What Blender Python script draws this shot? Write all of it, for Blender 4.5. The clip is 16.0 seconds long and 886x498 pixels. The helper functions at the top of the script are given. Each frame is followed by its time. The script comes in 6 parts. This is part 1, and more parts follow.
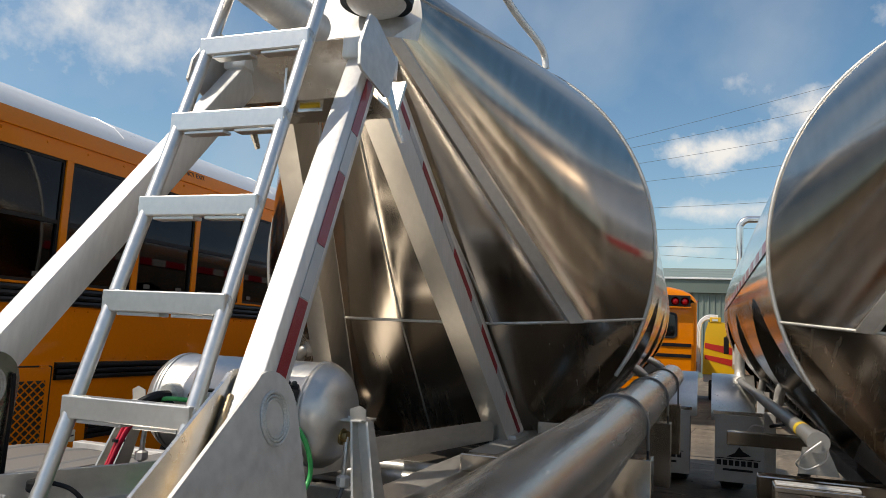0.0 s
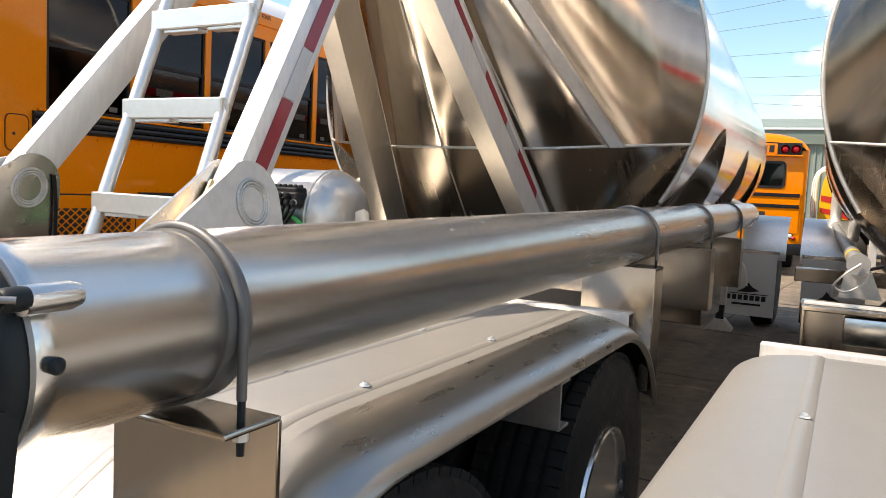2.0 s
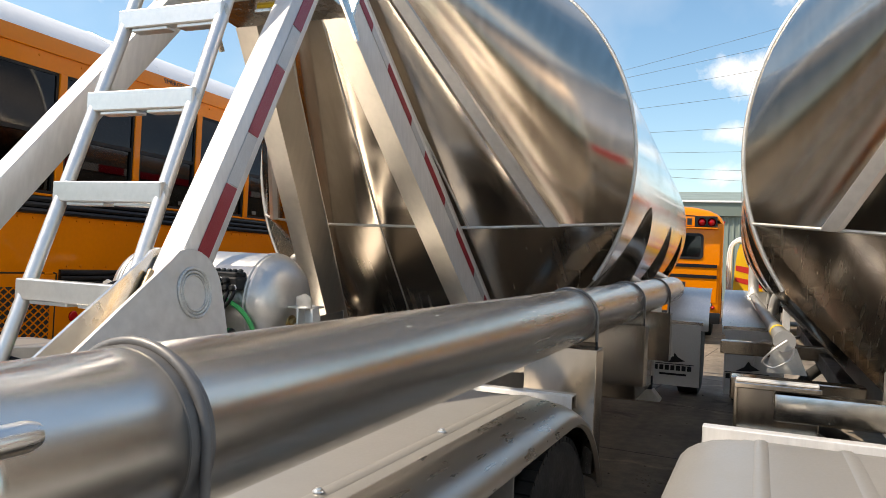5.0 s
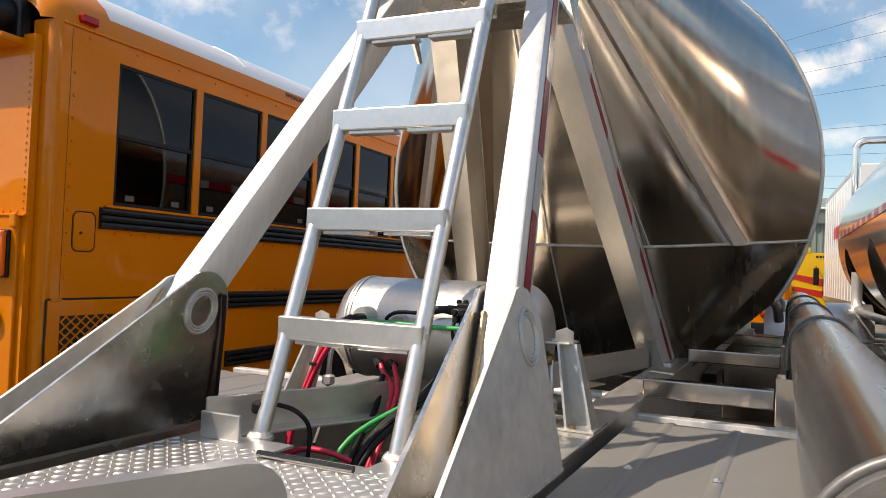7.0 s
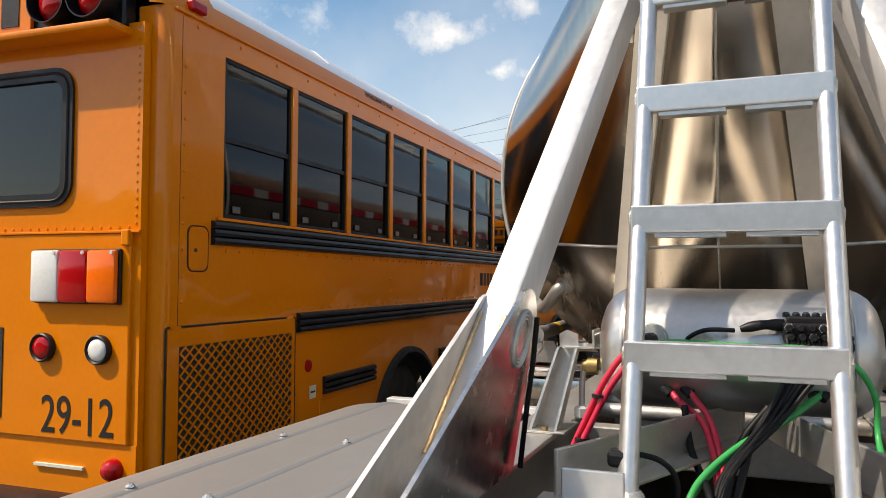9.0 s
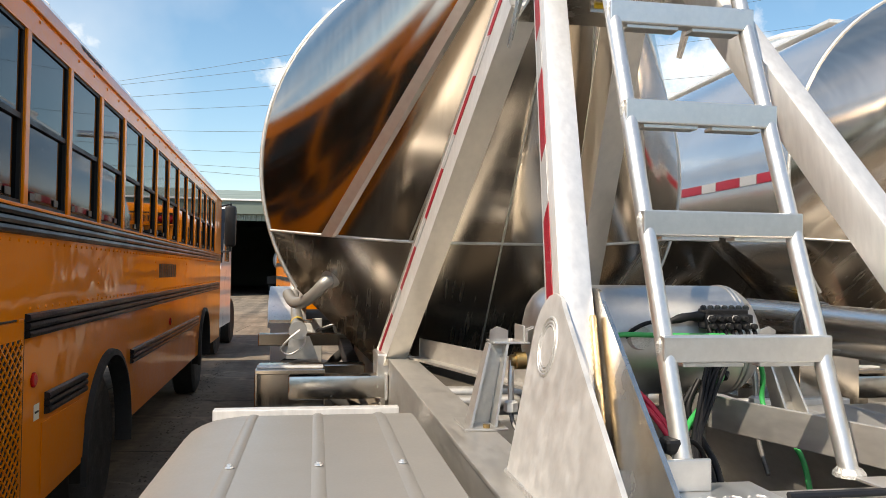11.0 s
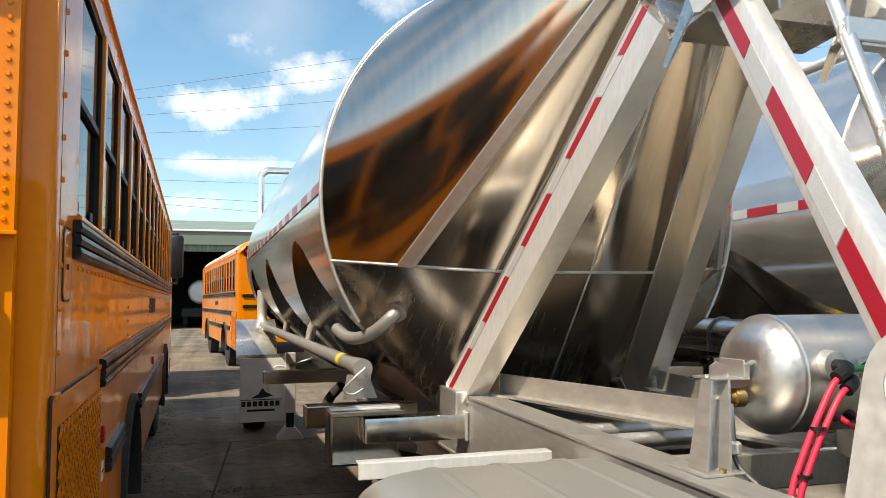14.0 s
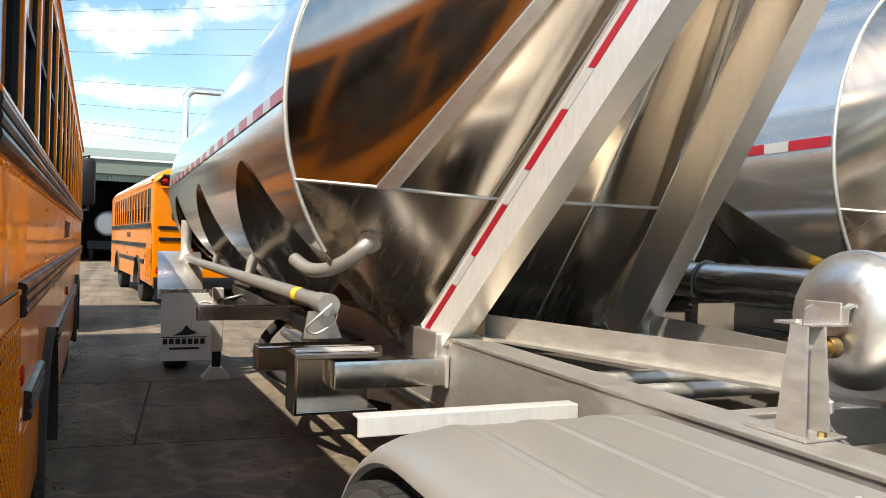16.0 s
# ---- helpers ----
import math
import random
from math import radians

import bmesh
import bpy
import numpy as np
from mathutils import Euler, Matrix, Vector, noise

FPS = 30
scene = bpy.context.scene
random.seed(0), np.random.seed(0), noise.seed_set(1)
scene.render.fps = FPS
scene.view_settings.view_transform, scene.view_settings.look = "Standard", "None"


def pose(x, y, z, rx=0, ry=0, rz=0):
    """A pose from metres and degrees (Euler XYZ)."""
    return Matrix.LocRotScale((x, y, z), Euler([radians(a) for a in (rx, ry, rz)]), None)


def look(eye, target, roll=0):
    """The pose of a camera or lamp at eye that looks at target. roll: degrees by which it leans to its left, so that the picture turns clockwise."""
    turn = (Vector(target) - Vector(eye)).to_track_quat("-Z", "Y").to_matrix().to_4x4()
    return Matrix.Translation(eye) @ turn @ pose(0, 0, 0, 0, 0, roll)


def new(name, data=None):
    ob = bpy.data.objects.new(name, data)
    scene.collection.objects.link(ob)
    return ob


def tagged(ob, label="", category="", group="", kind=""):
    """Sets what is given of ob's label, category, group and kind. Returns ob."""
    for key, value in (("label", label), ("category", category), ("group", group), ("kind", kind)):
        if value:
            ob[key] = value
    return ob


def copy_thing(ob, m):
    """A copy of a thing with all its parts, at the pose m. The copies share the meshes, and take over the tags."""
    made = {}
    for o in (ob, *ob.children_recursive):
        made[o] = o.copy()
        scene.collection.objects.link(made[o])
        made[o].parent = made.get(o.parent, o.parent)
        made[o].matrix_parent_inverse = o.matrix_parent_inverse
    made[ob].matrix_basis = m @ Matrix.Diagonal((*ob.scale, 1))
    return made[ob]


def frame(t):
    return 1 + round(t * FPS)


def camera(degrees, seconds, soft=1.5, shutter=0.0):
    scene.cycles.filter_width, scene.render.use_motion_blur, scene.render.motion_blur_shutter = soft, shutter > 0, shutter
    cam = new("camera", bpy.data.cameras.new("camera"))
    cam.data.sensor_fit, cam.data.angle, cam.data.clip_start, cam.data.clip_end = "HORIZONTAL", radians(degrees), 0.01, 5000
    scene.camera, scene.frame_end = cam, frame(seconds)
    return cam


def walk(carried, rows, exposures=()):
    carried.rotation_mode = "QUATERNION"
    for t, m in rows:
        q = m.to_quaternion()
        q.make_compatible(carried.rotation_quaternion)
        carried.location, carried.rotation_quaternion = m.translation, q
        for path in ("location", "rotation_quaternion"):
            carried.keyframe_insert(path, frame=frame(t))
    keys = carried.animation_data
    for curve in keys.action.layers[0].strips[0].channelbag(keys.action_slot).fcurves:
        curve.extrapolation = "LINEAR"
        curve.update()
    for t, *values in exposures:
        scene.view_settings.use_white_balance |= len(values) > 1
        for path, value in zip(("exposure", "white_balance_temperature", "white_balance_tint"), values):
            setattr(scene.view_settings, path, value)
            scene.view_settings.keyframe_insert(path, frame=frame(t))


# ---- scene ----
cam = camera(60.9, 16.0, soft=0.7)
PATH = [
    (0, (1.546, -1.592, 1.664), (0.856, 0.271, 1.894), 2.9),
    (0.5, (1.663, -1.574, 1.573), (0.752, 0.205, 1.516), 4.7),
    (1, (1.705, -1.599, 1.53), (0.878, 0.215, 1.365), 4.9),
    (1.5, (1.831, -1.551, 1.524), (0.915, 0.219, 1.361), 3.3),
    (2, (1.918, -1.517, 1.516), (0.978, 0.241, 1.357), 2.8),
    (2.5, (1.967, -1.481, 1.523), (1.1, 0.318, 1.413), 1.9),
    (3, (2.025, -1.443, 1.539), (1.281, 0.413, 1.519), 1.1),
    (3.2, (2.049, -1.425, 1.54), (1.37, 0.456, 1.556), 0.6),
    (5.3, (1.754, -1.584, 1.577), (0.97, 0.255, 1.613), 2.9),
    (5.5, (1.67, -1.633, 1.591), (0.894, 0.209, 1.633), 2.8),
    (6, (1.484, -1.717, 1.596), (0.665, 0.107, 1.608), 1.5),
    (6.5, (1.282, -1.671, 1.578), (0.415, 0.131, 1.57), 2.7),
    (7, (1.099, -1.614, 1.595), (0.256, 0.198, 1.648), 2.3),
    (7.5, (0.85, -1.662, 1.587), (0.163, 0.216, 1.63), 3.5),
    (8, (0.598, -1.714, 1.604), (0.012, 0.198, 1.647), 2.8),
    (8.5, (0.343, -1.659, 1.581), (-0.445, 0.176, 1.692), 2.7),
    (9, (0.116, -1.606, 1.584), (-0.631, 0.248, 1.663), 0.3),
    (9.5, (-0.134, -1.634, 1.592), (-0.542, 0.323, 1.646), 1.5),
    (9.7, (-0.222, -1.645, 1.605), (-0.465, 0.339, 1.659), 1.3),
    (11.8, (-1.221, -1.446, 1.576), (-0.811, 0.51, 1.651), 1.5),
    (12, (-1.267, -1.392, 1.572), (-0.851, 0.562, 1.672), 1.8),
    (12.5, (-1.348, -1.259, 1.59), (-0.879, 0.679, 1.738), 2.1),
    (13, (-1.51, -1.212, 1.6), (-0.948, 0.701, 1.758), 1.4),
    (13.5, (-1.632, -1.194, 1.602), (-0.988, 0.697, 1.705), 0.4),
    (14, (-1.667, -1.207, 1.606), (-1.107, 0.708, 1.743), -0.3),
    (14.5, (-1.684, -1.179, 1.581), (-1.109, 0.732, 1.711), 0.5),
    (15, (-1.713, -1.073, 1.572), (-1.117, 0.832, 1.695), 1.3),
    (15.5, (-1.703, -0.85, 1.538), (-1.124, 1.063, 1.578), 1.1),
    (16, (-1.802, -0.68, 1.545), (-1.033, 1.166, 1.535), 1.7),
]
walk(cam, [(t, look(e, g, r)) for t, e, g, r in PATH],
     exposures=[(0, -0.33, 7100, 10), (0.5, 0.12, 7600, 12.5), (1, 0.4, 7600, 13), (1.5, 0.6, 7550, 13), (2, 0.68, 7600, 13.5), (2.5, 0.65, 7500, 13), (3.2, 0.62, 7450, 12), (5.5, 0.32, 7450, 12), (6.5, 0.18, 7550, 14), (8, -0.06, 7400, 13), (9, 0.1, 7400, 12), (9.7, 0.24, 7500, 12), (12, 0.39, 7400, 9), (14, 0.42, 7450, 7), (15, 0.48, 7350, 6), (16, 0.68, 7250, 8)])


# ---------------------------------------------------------------- world, sun
SUN_TO = Vector((-0.63, -0.45, 1.0)).normalized()
sky = bpy.data.worlds.new("sky")
sky.use_nodes = True
scene.world = sky
wt = sky.node_tree
wn, wl = wt.nodes, wt.links
bg = wn["Background"]
st = wn.new("ShaderNodeTexSky")
st.sky_type = "NISHITA"
st.sun_disc = False
st.sun_elevation = math.asin(SUN_TO.z)
st.sun_rotation = math.atan2(SUN_TO.x, SUN_TO.y) % (2 * math.pi)
st.air_density, st.dust_density, st.ozone_density = 1.0, 1.0, 1.3
SKY_STRENGTH = 0.105
# the clouds: soft lumps of noise, each round a direction of the sky (direction, width, height, density)
CLOUDS = [((0.0, 0.966, 0.250), 0.105, 0.042, 1.25), ((0.105, 0.95, 0.288), 0.06, 0.028, 1.0), ((0.02, 0.945, 0.325), 0.055, 0.026, 0.75),
          ((-0.02, 0.984, 0.172), 0.13, 0.016, 0.8), ((-0.03, 0.991, 0.122), 0.06, 0.02, 0.7), ((-0.68, 0.65, 0.34), 0.24, 0.07, 0.75),
          ((-0.35, 0.885, 0.312), 0.075, 0.03, 0.9), ((-0.295, 0.915, 0.268), 0.05, 0.02, 1.0), ((-0.25, 0.905, 0.34), 0.04, 0.03, 0.85),
          ((0.2, 0.9, 0.38), 0.07, 0.035, 0.7), ((0.45, 0.85, 0.25), 0.2, 0.06, 1.0), ((-0.9, -0.3, 0.3), 0.35, 0.12, 1.0),
          ((0.8, -0.5, 0.35), 0.35, 0.12, 1.0), ((0.1, -0.9, 0.4), 0.3, 0.12, 0.35), ((0.9, 0.2, 0.4), 0.3, 0.1, 0.9), ((0.0, 0.1, 1.0), 0.25, 0.2, 0.6)]


def wmath(op, a, b=None):
    n = wn.new("ShaderNodeMath")
    n.operation = op
    for i, v in enumerate((a, b)):
        if v is None:
            continue
        if isinstance(v, (int, float)):
            n.inputs[i].default_value = v
        else:
            wl.new(v, n.inputs[i])
    return n.outputs[0]


wc = wn.new("ShaderNodeTexCoord")
puff = wn.new("ShaderNodeTexNoise")
puff.inputs["Scale"].default_value, puff.inputs["Detail"].default_value, puff.inputs["Roughness"].default_value = 14, 8, 0.62
wl.new(wc.outputs["Generated"], puff.inputs["Vector"])
ragged = wmath("MULTIPLY", wmath("SUBTRACT", puff.outputs[0], 0.5), 3.2)
cover = None
for way, wide, high, dense in CLOUDS:
    d = Vector(way).normalized()
    sub = wn.new("ShaderNodeVectorMath")
    sub.operation = "SUBTRACT"
    wl.new(wc.outputs["Generated"], sub.inputs[0])
    sub.inputs[1].default_value = d
    mul = wn.new("ShaderNodeVectorMath")
    mul.operation = "MULTIPLY"
    wl.new(sub.outputs[0], mul.inputs[0])
    mul.inputs[1].default_value = (1 / wide, 1 / wide, 1 / high)
    ln = wn.new("ShaderNodeVectorMath")
    ln.operation = "LENGTH"
    wl.new(mul.outputs[0], ln.inputs[0])
    near = wmath("SUBTRACT", 0.82, ln.outputs["Value"])
    inside = wmath("GREATER_THAN", near, -0.8)
    v = wmath("MULTIPLY", wmath("MULTIPLY", wmath("MAXIMUM", wmath("ADD", near, ragged), 0.0), inside), dense)
    cover = v if cover is None else wmath("MAXIMUM", cover, v)
veil = wn.new("ShaderNodeTexNoise")
veil.inputs["Scale"].default_value, veil.inputs["Detail"].default_value = 3.0, 6
wl.new(wc.outputs["Generated"], veil.inputs["Vector"])
thin = wmath("MULTIPLY", wmath("MAXIMUM", wmath("SUBTRACT", veil.outputs[0], 0.44), 0.0), 1.0)
cover = wmath("MINIMUM", wmath("MAXIMUM", wmath("MULTIPLY", cover, 0.9), thin), 0.92)
mixc = wn.new("ShaderNodeMix")
mixc.data_type = "RGBA"
wl.new(cover, mixc.inputs["Factor"])
blue = wn.new("ShaderNodeHueSaturation")
blue.inputs["Hue"].default_value, blue.inputs["Saturation"].default_value, blue.inputs["Value"].default_value = 0.493, 1.20, 1.60
wl.new(st.outputs[0], blue.inputs["Color"])
wl.new(blue.outputs[0], mixc.inputs["A"])
mixc.inputs["B"].default_value = (11.0, 11.0, 11.0, 1)
wl.new(mixc.outputs["Result"], bg.inputs[0])
bg.inputs[1].default_value = SKY_STRENGTH

sun_data = bpy.data.lights.new("sun", "SUN")
sun_data.energy, sun_data.angle, sun_data.color = 5.0, radians(0.55), (1.0, 0.93, 0.83)
sun = new("sun", sun_data)
sun.matrix_world = look(SUN_TO * 40, (0, 0, 0))


# ---------------------------------------------------------------- materials
def surf(name, base, rough=0.5, metal=0.0, grain=(60, 0.08), stain=(2.5, 0.15), tint=None, bump=(80, 0.06), wave=None,
         stretch=(1, 1, 1), coat=0.0, each=0.0, spec=0.5):
    """A surface with fine grain, broad stains towards tint, fine relief and, with wave, broad dents. each: how much pieces differ."""
    m = bpy.data.materials.new(name)
    m.use_nodes = True
    nt = m.node_tree
    n, l = nt.nodes, nt.links
    b = n["Principled BSDF"]
    tc = n.new("ShaderNodeTexCoord")
    mp = n.new("ShaderNodeMapping")
    mp.inputs["Scale"].default_value = stretch
    l.new(tc.outputs["Object"], mp.inputs[0])

    def noise_of(scale, detail=5, vec=mp):
        t = n.new("ShaderNodeTexNoise")
        t.inputs["Scale"].default_value, t.inputs["Detail"].default_value = scale, detail
        l.new(vec.outputs[0] if vec is mp else vec, t.inputs["Vector"])
        return t.outputs[0]

    def ranged(v, lo, hi, a=0.3, z=0.7):
        r = n.new("ShaderNodeMapRange")
        l.new(v, r.inputs[0])
        for i, x in enumerate((a, z, lo, hi)):
            r.inputs[i + 1].default_value = x
        return r.outputs[0]

    def mixed(fac, a, c):
        x = n.new("ShaderNodeMix")
        x.data_type = "RGBA"
        l.new(fac, x.inputs["Factor"])
        for k, v in (("A", a), ("B", c)):
            if isinstance(v, tuple):
                x.inputs[k].default_value = (*v, 1)
            else:
                l.new(v, x.inputs[k])
        return x.outputs["Result"]
    g = noise_of(grain[0])
    s = noise_of(stain[0], 7, tc.outputs["Object"])
    dark = tint or tuple(c * 0.55 for c in base)
    col = mixed(ranged(s, 0.0, stain[1] * 2, 0.42, 0.75), base, dark)
    hsv = n.new("ShaderNodeHueSaturation")
    l.new(col, hsv.inputs["Color"])
    val = ranged(g, 1 - grain[1], 1 + grain[1])
    if each:
        oi = n.new("ShaderNodeObjectInfo")
        mu = n.new("ShaderNodeMath")
        mu.operation = "MULTIPLY"
        l.new(val, mu.inputs[0])
        l.new(ranged(oi.outputs["Random"], 1 - each, 1 + each, 0, 1), mu.inputs[1])
        val = mu.outputs[0]
    l.new(val, hsv.inputs["Value"])
    l.new(hsv.outputs[0], b.inputs["Base Color"])
    rr = n.new("ShaderNodeMath")
    rr.operation = "ADD"
    l.new(ranged(g, rough * 0.85, rough * 1.15), rr.inputs[0])
    spread = min(1.0, stain[1] * 5) if metal > 0.5 else 1.0
    l.new(ranged(s, -rough * 0.12 * spread, rough * 0.35 * spread), rr.inputs[1])
    l.new(rr.outputs[0], b.inputs["Roughness"])
    b.inputs["Metallic"].default_value = metal
    b.inputs["Coat Weight"].default_value = coat
    b.inputs["Specular IOR Level"].default_value = spec
    b.inputs["Coat Roughness"].default_value = 0.06
    bp = n.new("ShaderNodeBump")
    bp.inputs["Strength"].default_value, bp.inputs["Distance"].default_value = bump[1], 0.004
    l.new(noise_of(bump[0]), bp.inputs["Height"])
    if wave:
        b2 = n.new("ShaderNodeBump")
        b2.inputs["Strength"].default_value, b2.inputs["Distance"].default_value = wave[1], 0.05
        l.new(noise_of(wave[0], 2, tc.outputs["Object"]), b2.inputs["Height"])
        l.new(bp.outputs[0], b2.inputs["Normal"])
        l.new(b2.outputs[0], b.inputs["Normal"])
        l.new(b2.outputs[0], b.inputs["Coat Normal"])
    else:
        l.new(bp.outputs[0], b.inputs["Normal"])
    return m


def plain(name, base, rough=0.5, metal=0.0, glow=0.0, trans=0.0):
    m = surf(name, base, rough, metal, (90, 0.04), (5, 0.05))
    b = m.node_tree.nodes["Principled BSDF"]
    b.inputs["Transmission Weight"].default_value = trans
    return m


POLISH = surf("polished_steel", (0.56, 0.495, 0.42), 0.155, 1, (14, 0.06), (1.3, 0.10), None, (40, 0.012), (1.1, 0.010), (3, 0.25, 0.25))
HOPPER = surf("brushed_hopper_steel", (0.48, 0.42, 0.355), 0.23, 1, (14, 0.06), (1.3, 0.10), None, (40, 0.012), (1.1, 0.008), (3, 0.25, 0.25))
MIRROR = surf("mirror_steel", (0.78, 0.765, 0.74), 0.13, 0.90, (9, 0.04), (1.6, 0.08), None, (25, 0.006), (0.9, 0.014))
STRUT = surf("polished_strut_plate", (0.71, 0.67, 0.61), 0.34, 0.86, (30, 0.05), (1.2, 0.04), None, (50, 0.02), (2.2, 0.015), (1, 1, 0.2))
ROLLED = surf("rolled_aluminium_edge", (0.46, 0.44, 0.405), 0.30, 0.95, (40, 0.01), (1.5, 0.02), None, (60, 0.0), None, (1, 0.2, 1))
SATIN = surf("satin_aluminium", (0.72, 0.71, 0.69), 0.33, 0.88, (70, 0.04), (5, 0.07), None, (120, 0.02))
TUBE = surf("drawn_aluminium_tube", (0.75, 0.73, 0.70), 0.245, 1, (22, 0.03), (1.6, 0.04), (0.50, 0.47, 0.42), (40, 0.010), (2.5, 0.012), (1, 0.06, 1))
BRUSH = surf("brushed_aluminium", (0.66, 0.645, 0.62), 0.32, 0.86, (40, 0.06), (1.5, 0.06), None, (60, 0.012), (4, 0.014), (1, 0.04, 1))
TANKLET = surf("dull_aluminium", (0.58, 0.57, 0.55), 0.36, 0.95, (60, 0.05), (5, 0.12), None, (90, 0.02))
# near-black mottled sheet that keeps the lower cone's reflections dark
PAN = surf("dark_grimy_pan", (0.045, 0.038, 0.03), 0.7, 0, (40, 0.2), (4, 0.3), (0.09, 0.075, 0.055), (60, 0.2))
MILL = surf("mill_aluminium", (0.74, 0.73, 0.715), 0.42, 0.60, (60, 0.07), (3, 0.14), None, (90, 0.04), None, (1, 1, 0.2))
FRAME = surf("scuffed_frame_aluminium", (0.58, 0.56, 0.525), 0.40, 0.82, (50, 0.08), (2.2, 0.16), (0.36, 0.34, 0.31), (90, 0.06), (5, 0.02), (1, 0.3, 1))
SANDED = surf("sanded_aluminium_plate", (0.60, 0.59, 0.57), 0.48, 0.6, (30, 0.10), (7, 0.18), (0.50, 0.49, 0.47), (38, 0.16), (9, 0.010))
SLEEVE = surf("grey_sleeved_steel", (0.16, 0.155, 0.15), 0.45, 0.5, (60, 0.1), (7, 0.15))
WIRE = surf("dull_steel_wire", (0.30, 0.30, 0.30), 0.4, 0.9, (60, 0.1), (7, 0.15))
GUSSET = surf("worn_aluminium_plate", (0.66, 0.635, 0.59), 0.22, 1, (25, 0.10), (6, 0.22), (0.52, 0.47, 0.40), (45, 0.10), (8, 0.05))
MATTE = surf("bead_blasted_aluminium", (0.37, 0.36, 0.34), 0.44, 0.60, (130, 0.04), (1.6, 0.14), None, (160, 0.03))
WELD = surf("weld_bead", (0.62, 0.61, 0.58), 0.46, 0.85, (200, 0.15), (20, 0.2), None, (260, 0.5))
GOLDWELD = surf("heat_tinted_weld", (0.55, 0.42, 0.26), 0.42, 1, (90, 0.2), (20, 0.3), None, (160, 0.5))
CASTBLACK = surf("black_painted_casting", (0.010, 0.015, 0.018), 0.48, 0.0, (120, 0.12), (9, 0.2), (0.020, 0.022, 0.023), (150, 0.10), spec=0.3)
RUBBER = surf("black_rubber", (0.020, 0.0195, 0.019), 0.75, 0, (60, 0.15), (7, 0.25), (0.035, 0.032, 0.028), (90, 0.3))
HOSE_BLACK = surf("black_air_hose", (0.006, 0.006, 0.007), 0.45, 0, (60, 0.1), (6, 0.1), spec=0.25)
PLASTIC = surf("black_plastic", (0.010, 0.010, 0.011), 0.42, 0, (80, 0.1), (8, 0.15), spec=0.3)
RED_TAPE = surf("red_reflective_tape", (0.27, 0.006, 0.017), 0.38, 0, (240, 0.08), (9, 0.06), None, (400, 0.25), coat=0.4, each=0.08)
WHITE_TAPE = surf("silver_reflective_tape", (0.50, 0.505, 0.51), 0.38, 0.35, (240, 0.10), (9, 0.08), None, (400, 0.3), coat=0.4, each=0.06)
RED_HOSE = surf("red_air_hose", (0.62, 0.022, 0.06), 0.38, 0, (60, 0.06), (6, 0.08))
GREEN_HOSE = surf("green_air_hose", (0.03, 0.36, 0.09), 0.38, 0, (60, 0.06), (6, 0.08))
BRASS = surf("tarnished_brass", (0.40, 0.29, 0.13), 0.4, 1, (60, 0.15), (9, 0.2))
BUS_YEL = surf("school_bus_paint", (0.74, 0.205, 0.0015), 0.38, 0, (40, 0.03), (0.9, 0.10), (0.60, 0.155, 0.003), (60, 0.02), (3.0, 0.15), coat=0.60, spec=0.10)
BUS_WHITE = surf("white_roof_paint", (0.78, 0.79, 0.80), 0.35, 0, (40, 0.03), (1.2, 0.10), (0.6, 0.6, 0.58), (60, 0.02), (2, 0.02), coat=0.3)
BLACK_RAIL = surf("black_rail_paint", (0.006, 0.007, 0.010), 0.36, 0, (60, 0.1), (3, 0.2), (0.018, 0.018, 0.020), (60, 0.05), coat=0.15, spec=0.3)
BLACK_MARK = plain("black_lettering", (0.008, 0.008, 0.009), 0.5)
LENS_RED = plain("red_lens", (0.42, 0.002, 0.004), 0.10)
LENS_AMBER = plain("amber_lens", (0.90, 0.15, 0.004), 0.12)
LENS_CLEAR = plain("clear_lens", (0.75, 0.75, 0.72), 0.12)
INTERIOR = surf("dark_interior", (0.022, 0.022, 0.024), 0.85)
SEAT = surf("dark_vinyl", (0.03, 0.035, 0.045), 0.55)
WHITE_PAINT = surf("white_truck_paint", (0.74, 0.75, 0.76), 0.3, 0, (30, 0.02), (1.5, 0.06), coat=0.5)
FLAP = surf("white_mud_flap", (0.62, 0.63, 0.62), 0.5, 0, (60, 0.05), (4, 0.14), (0.40, 0.38, 0.35))
MIX_YEL = surf("yellow_drum_paint", (0.82, 0.48, 0.01), 0.3, 0, (30, 0.03), (2, 0.08), coat=0.5)
MIX_RED = surf("red_stripe_paint", (0.55, 0.03, 0.02), 0.35)
CLAD = surf("grey_green_cladding", (0.20, 0.245, 0.215), 0.5, 0.1, (20, 0.05), (0.5, 0.15))
FASCIA = surf("grey_green_fascia", (0.15, 0.19, 0.165), 0.5, 0.1, (20, 0.05), (0.5, 0.15))
CABLE = plain("cable", (0.08, 0.08, 0.085), 0.6)
LABEL_Y = plain("yellow_label", (0.75, 0.52, 0.03), 0.5)
LATCH = plain("grey_latch", (0.10, 0.095, 0.088), 0.5)
LABEL_W = plain("pale_label", (0.68, 0.66, 0.55), 0.5)


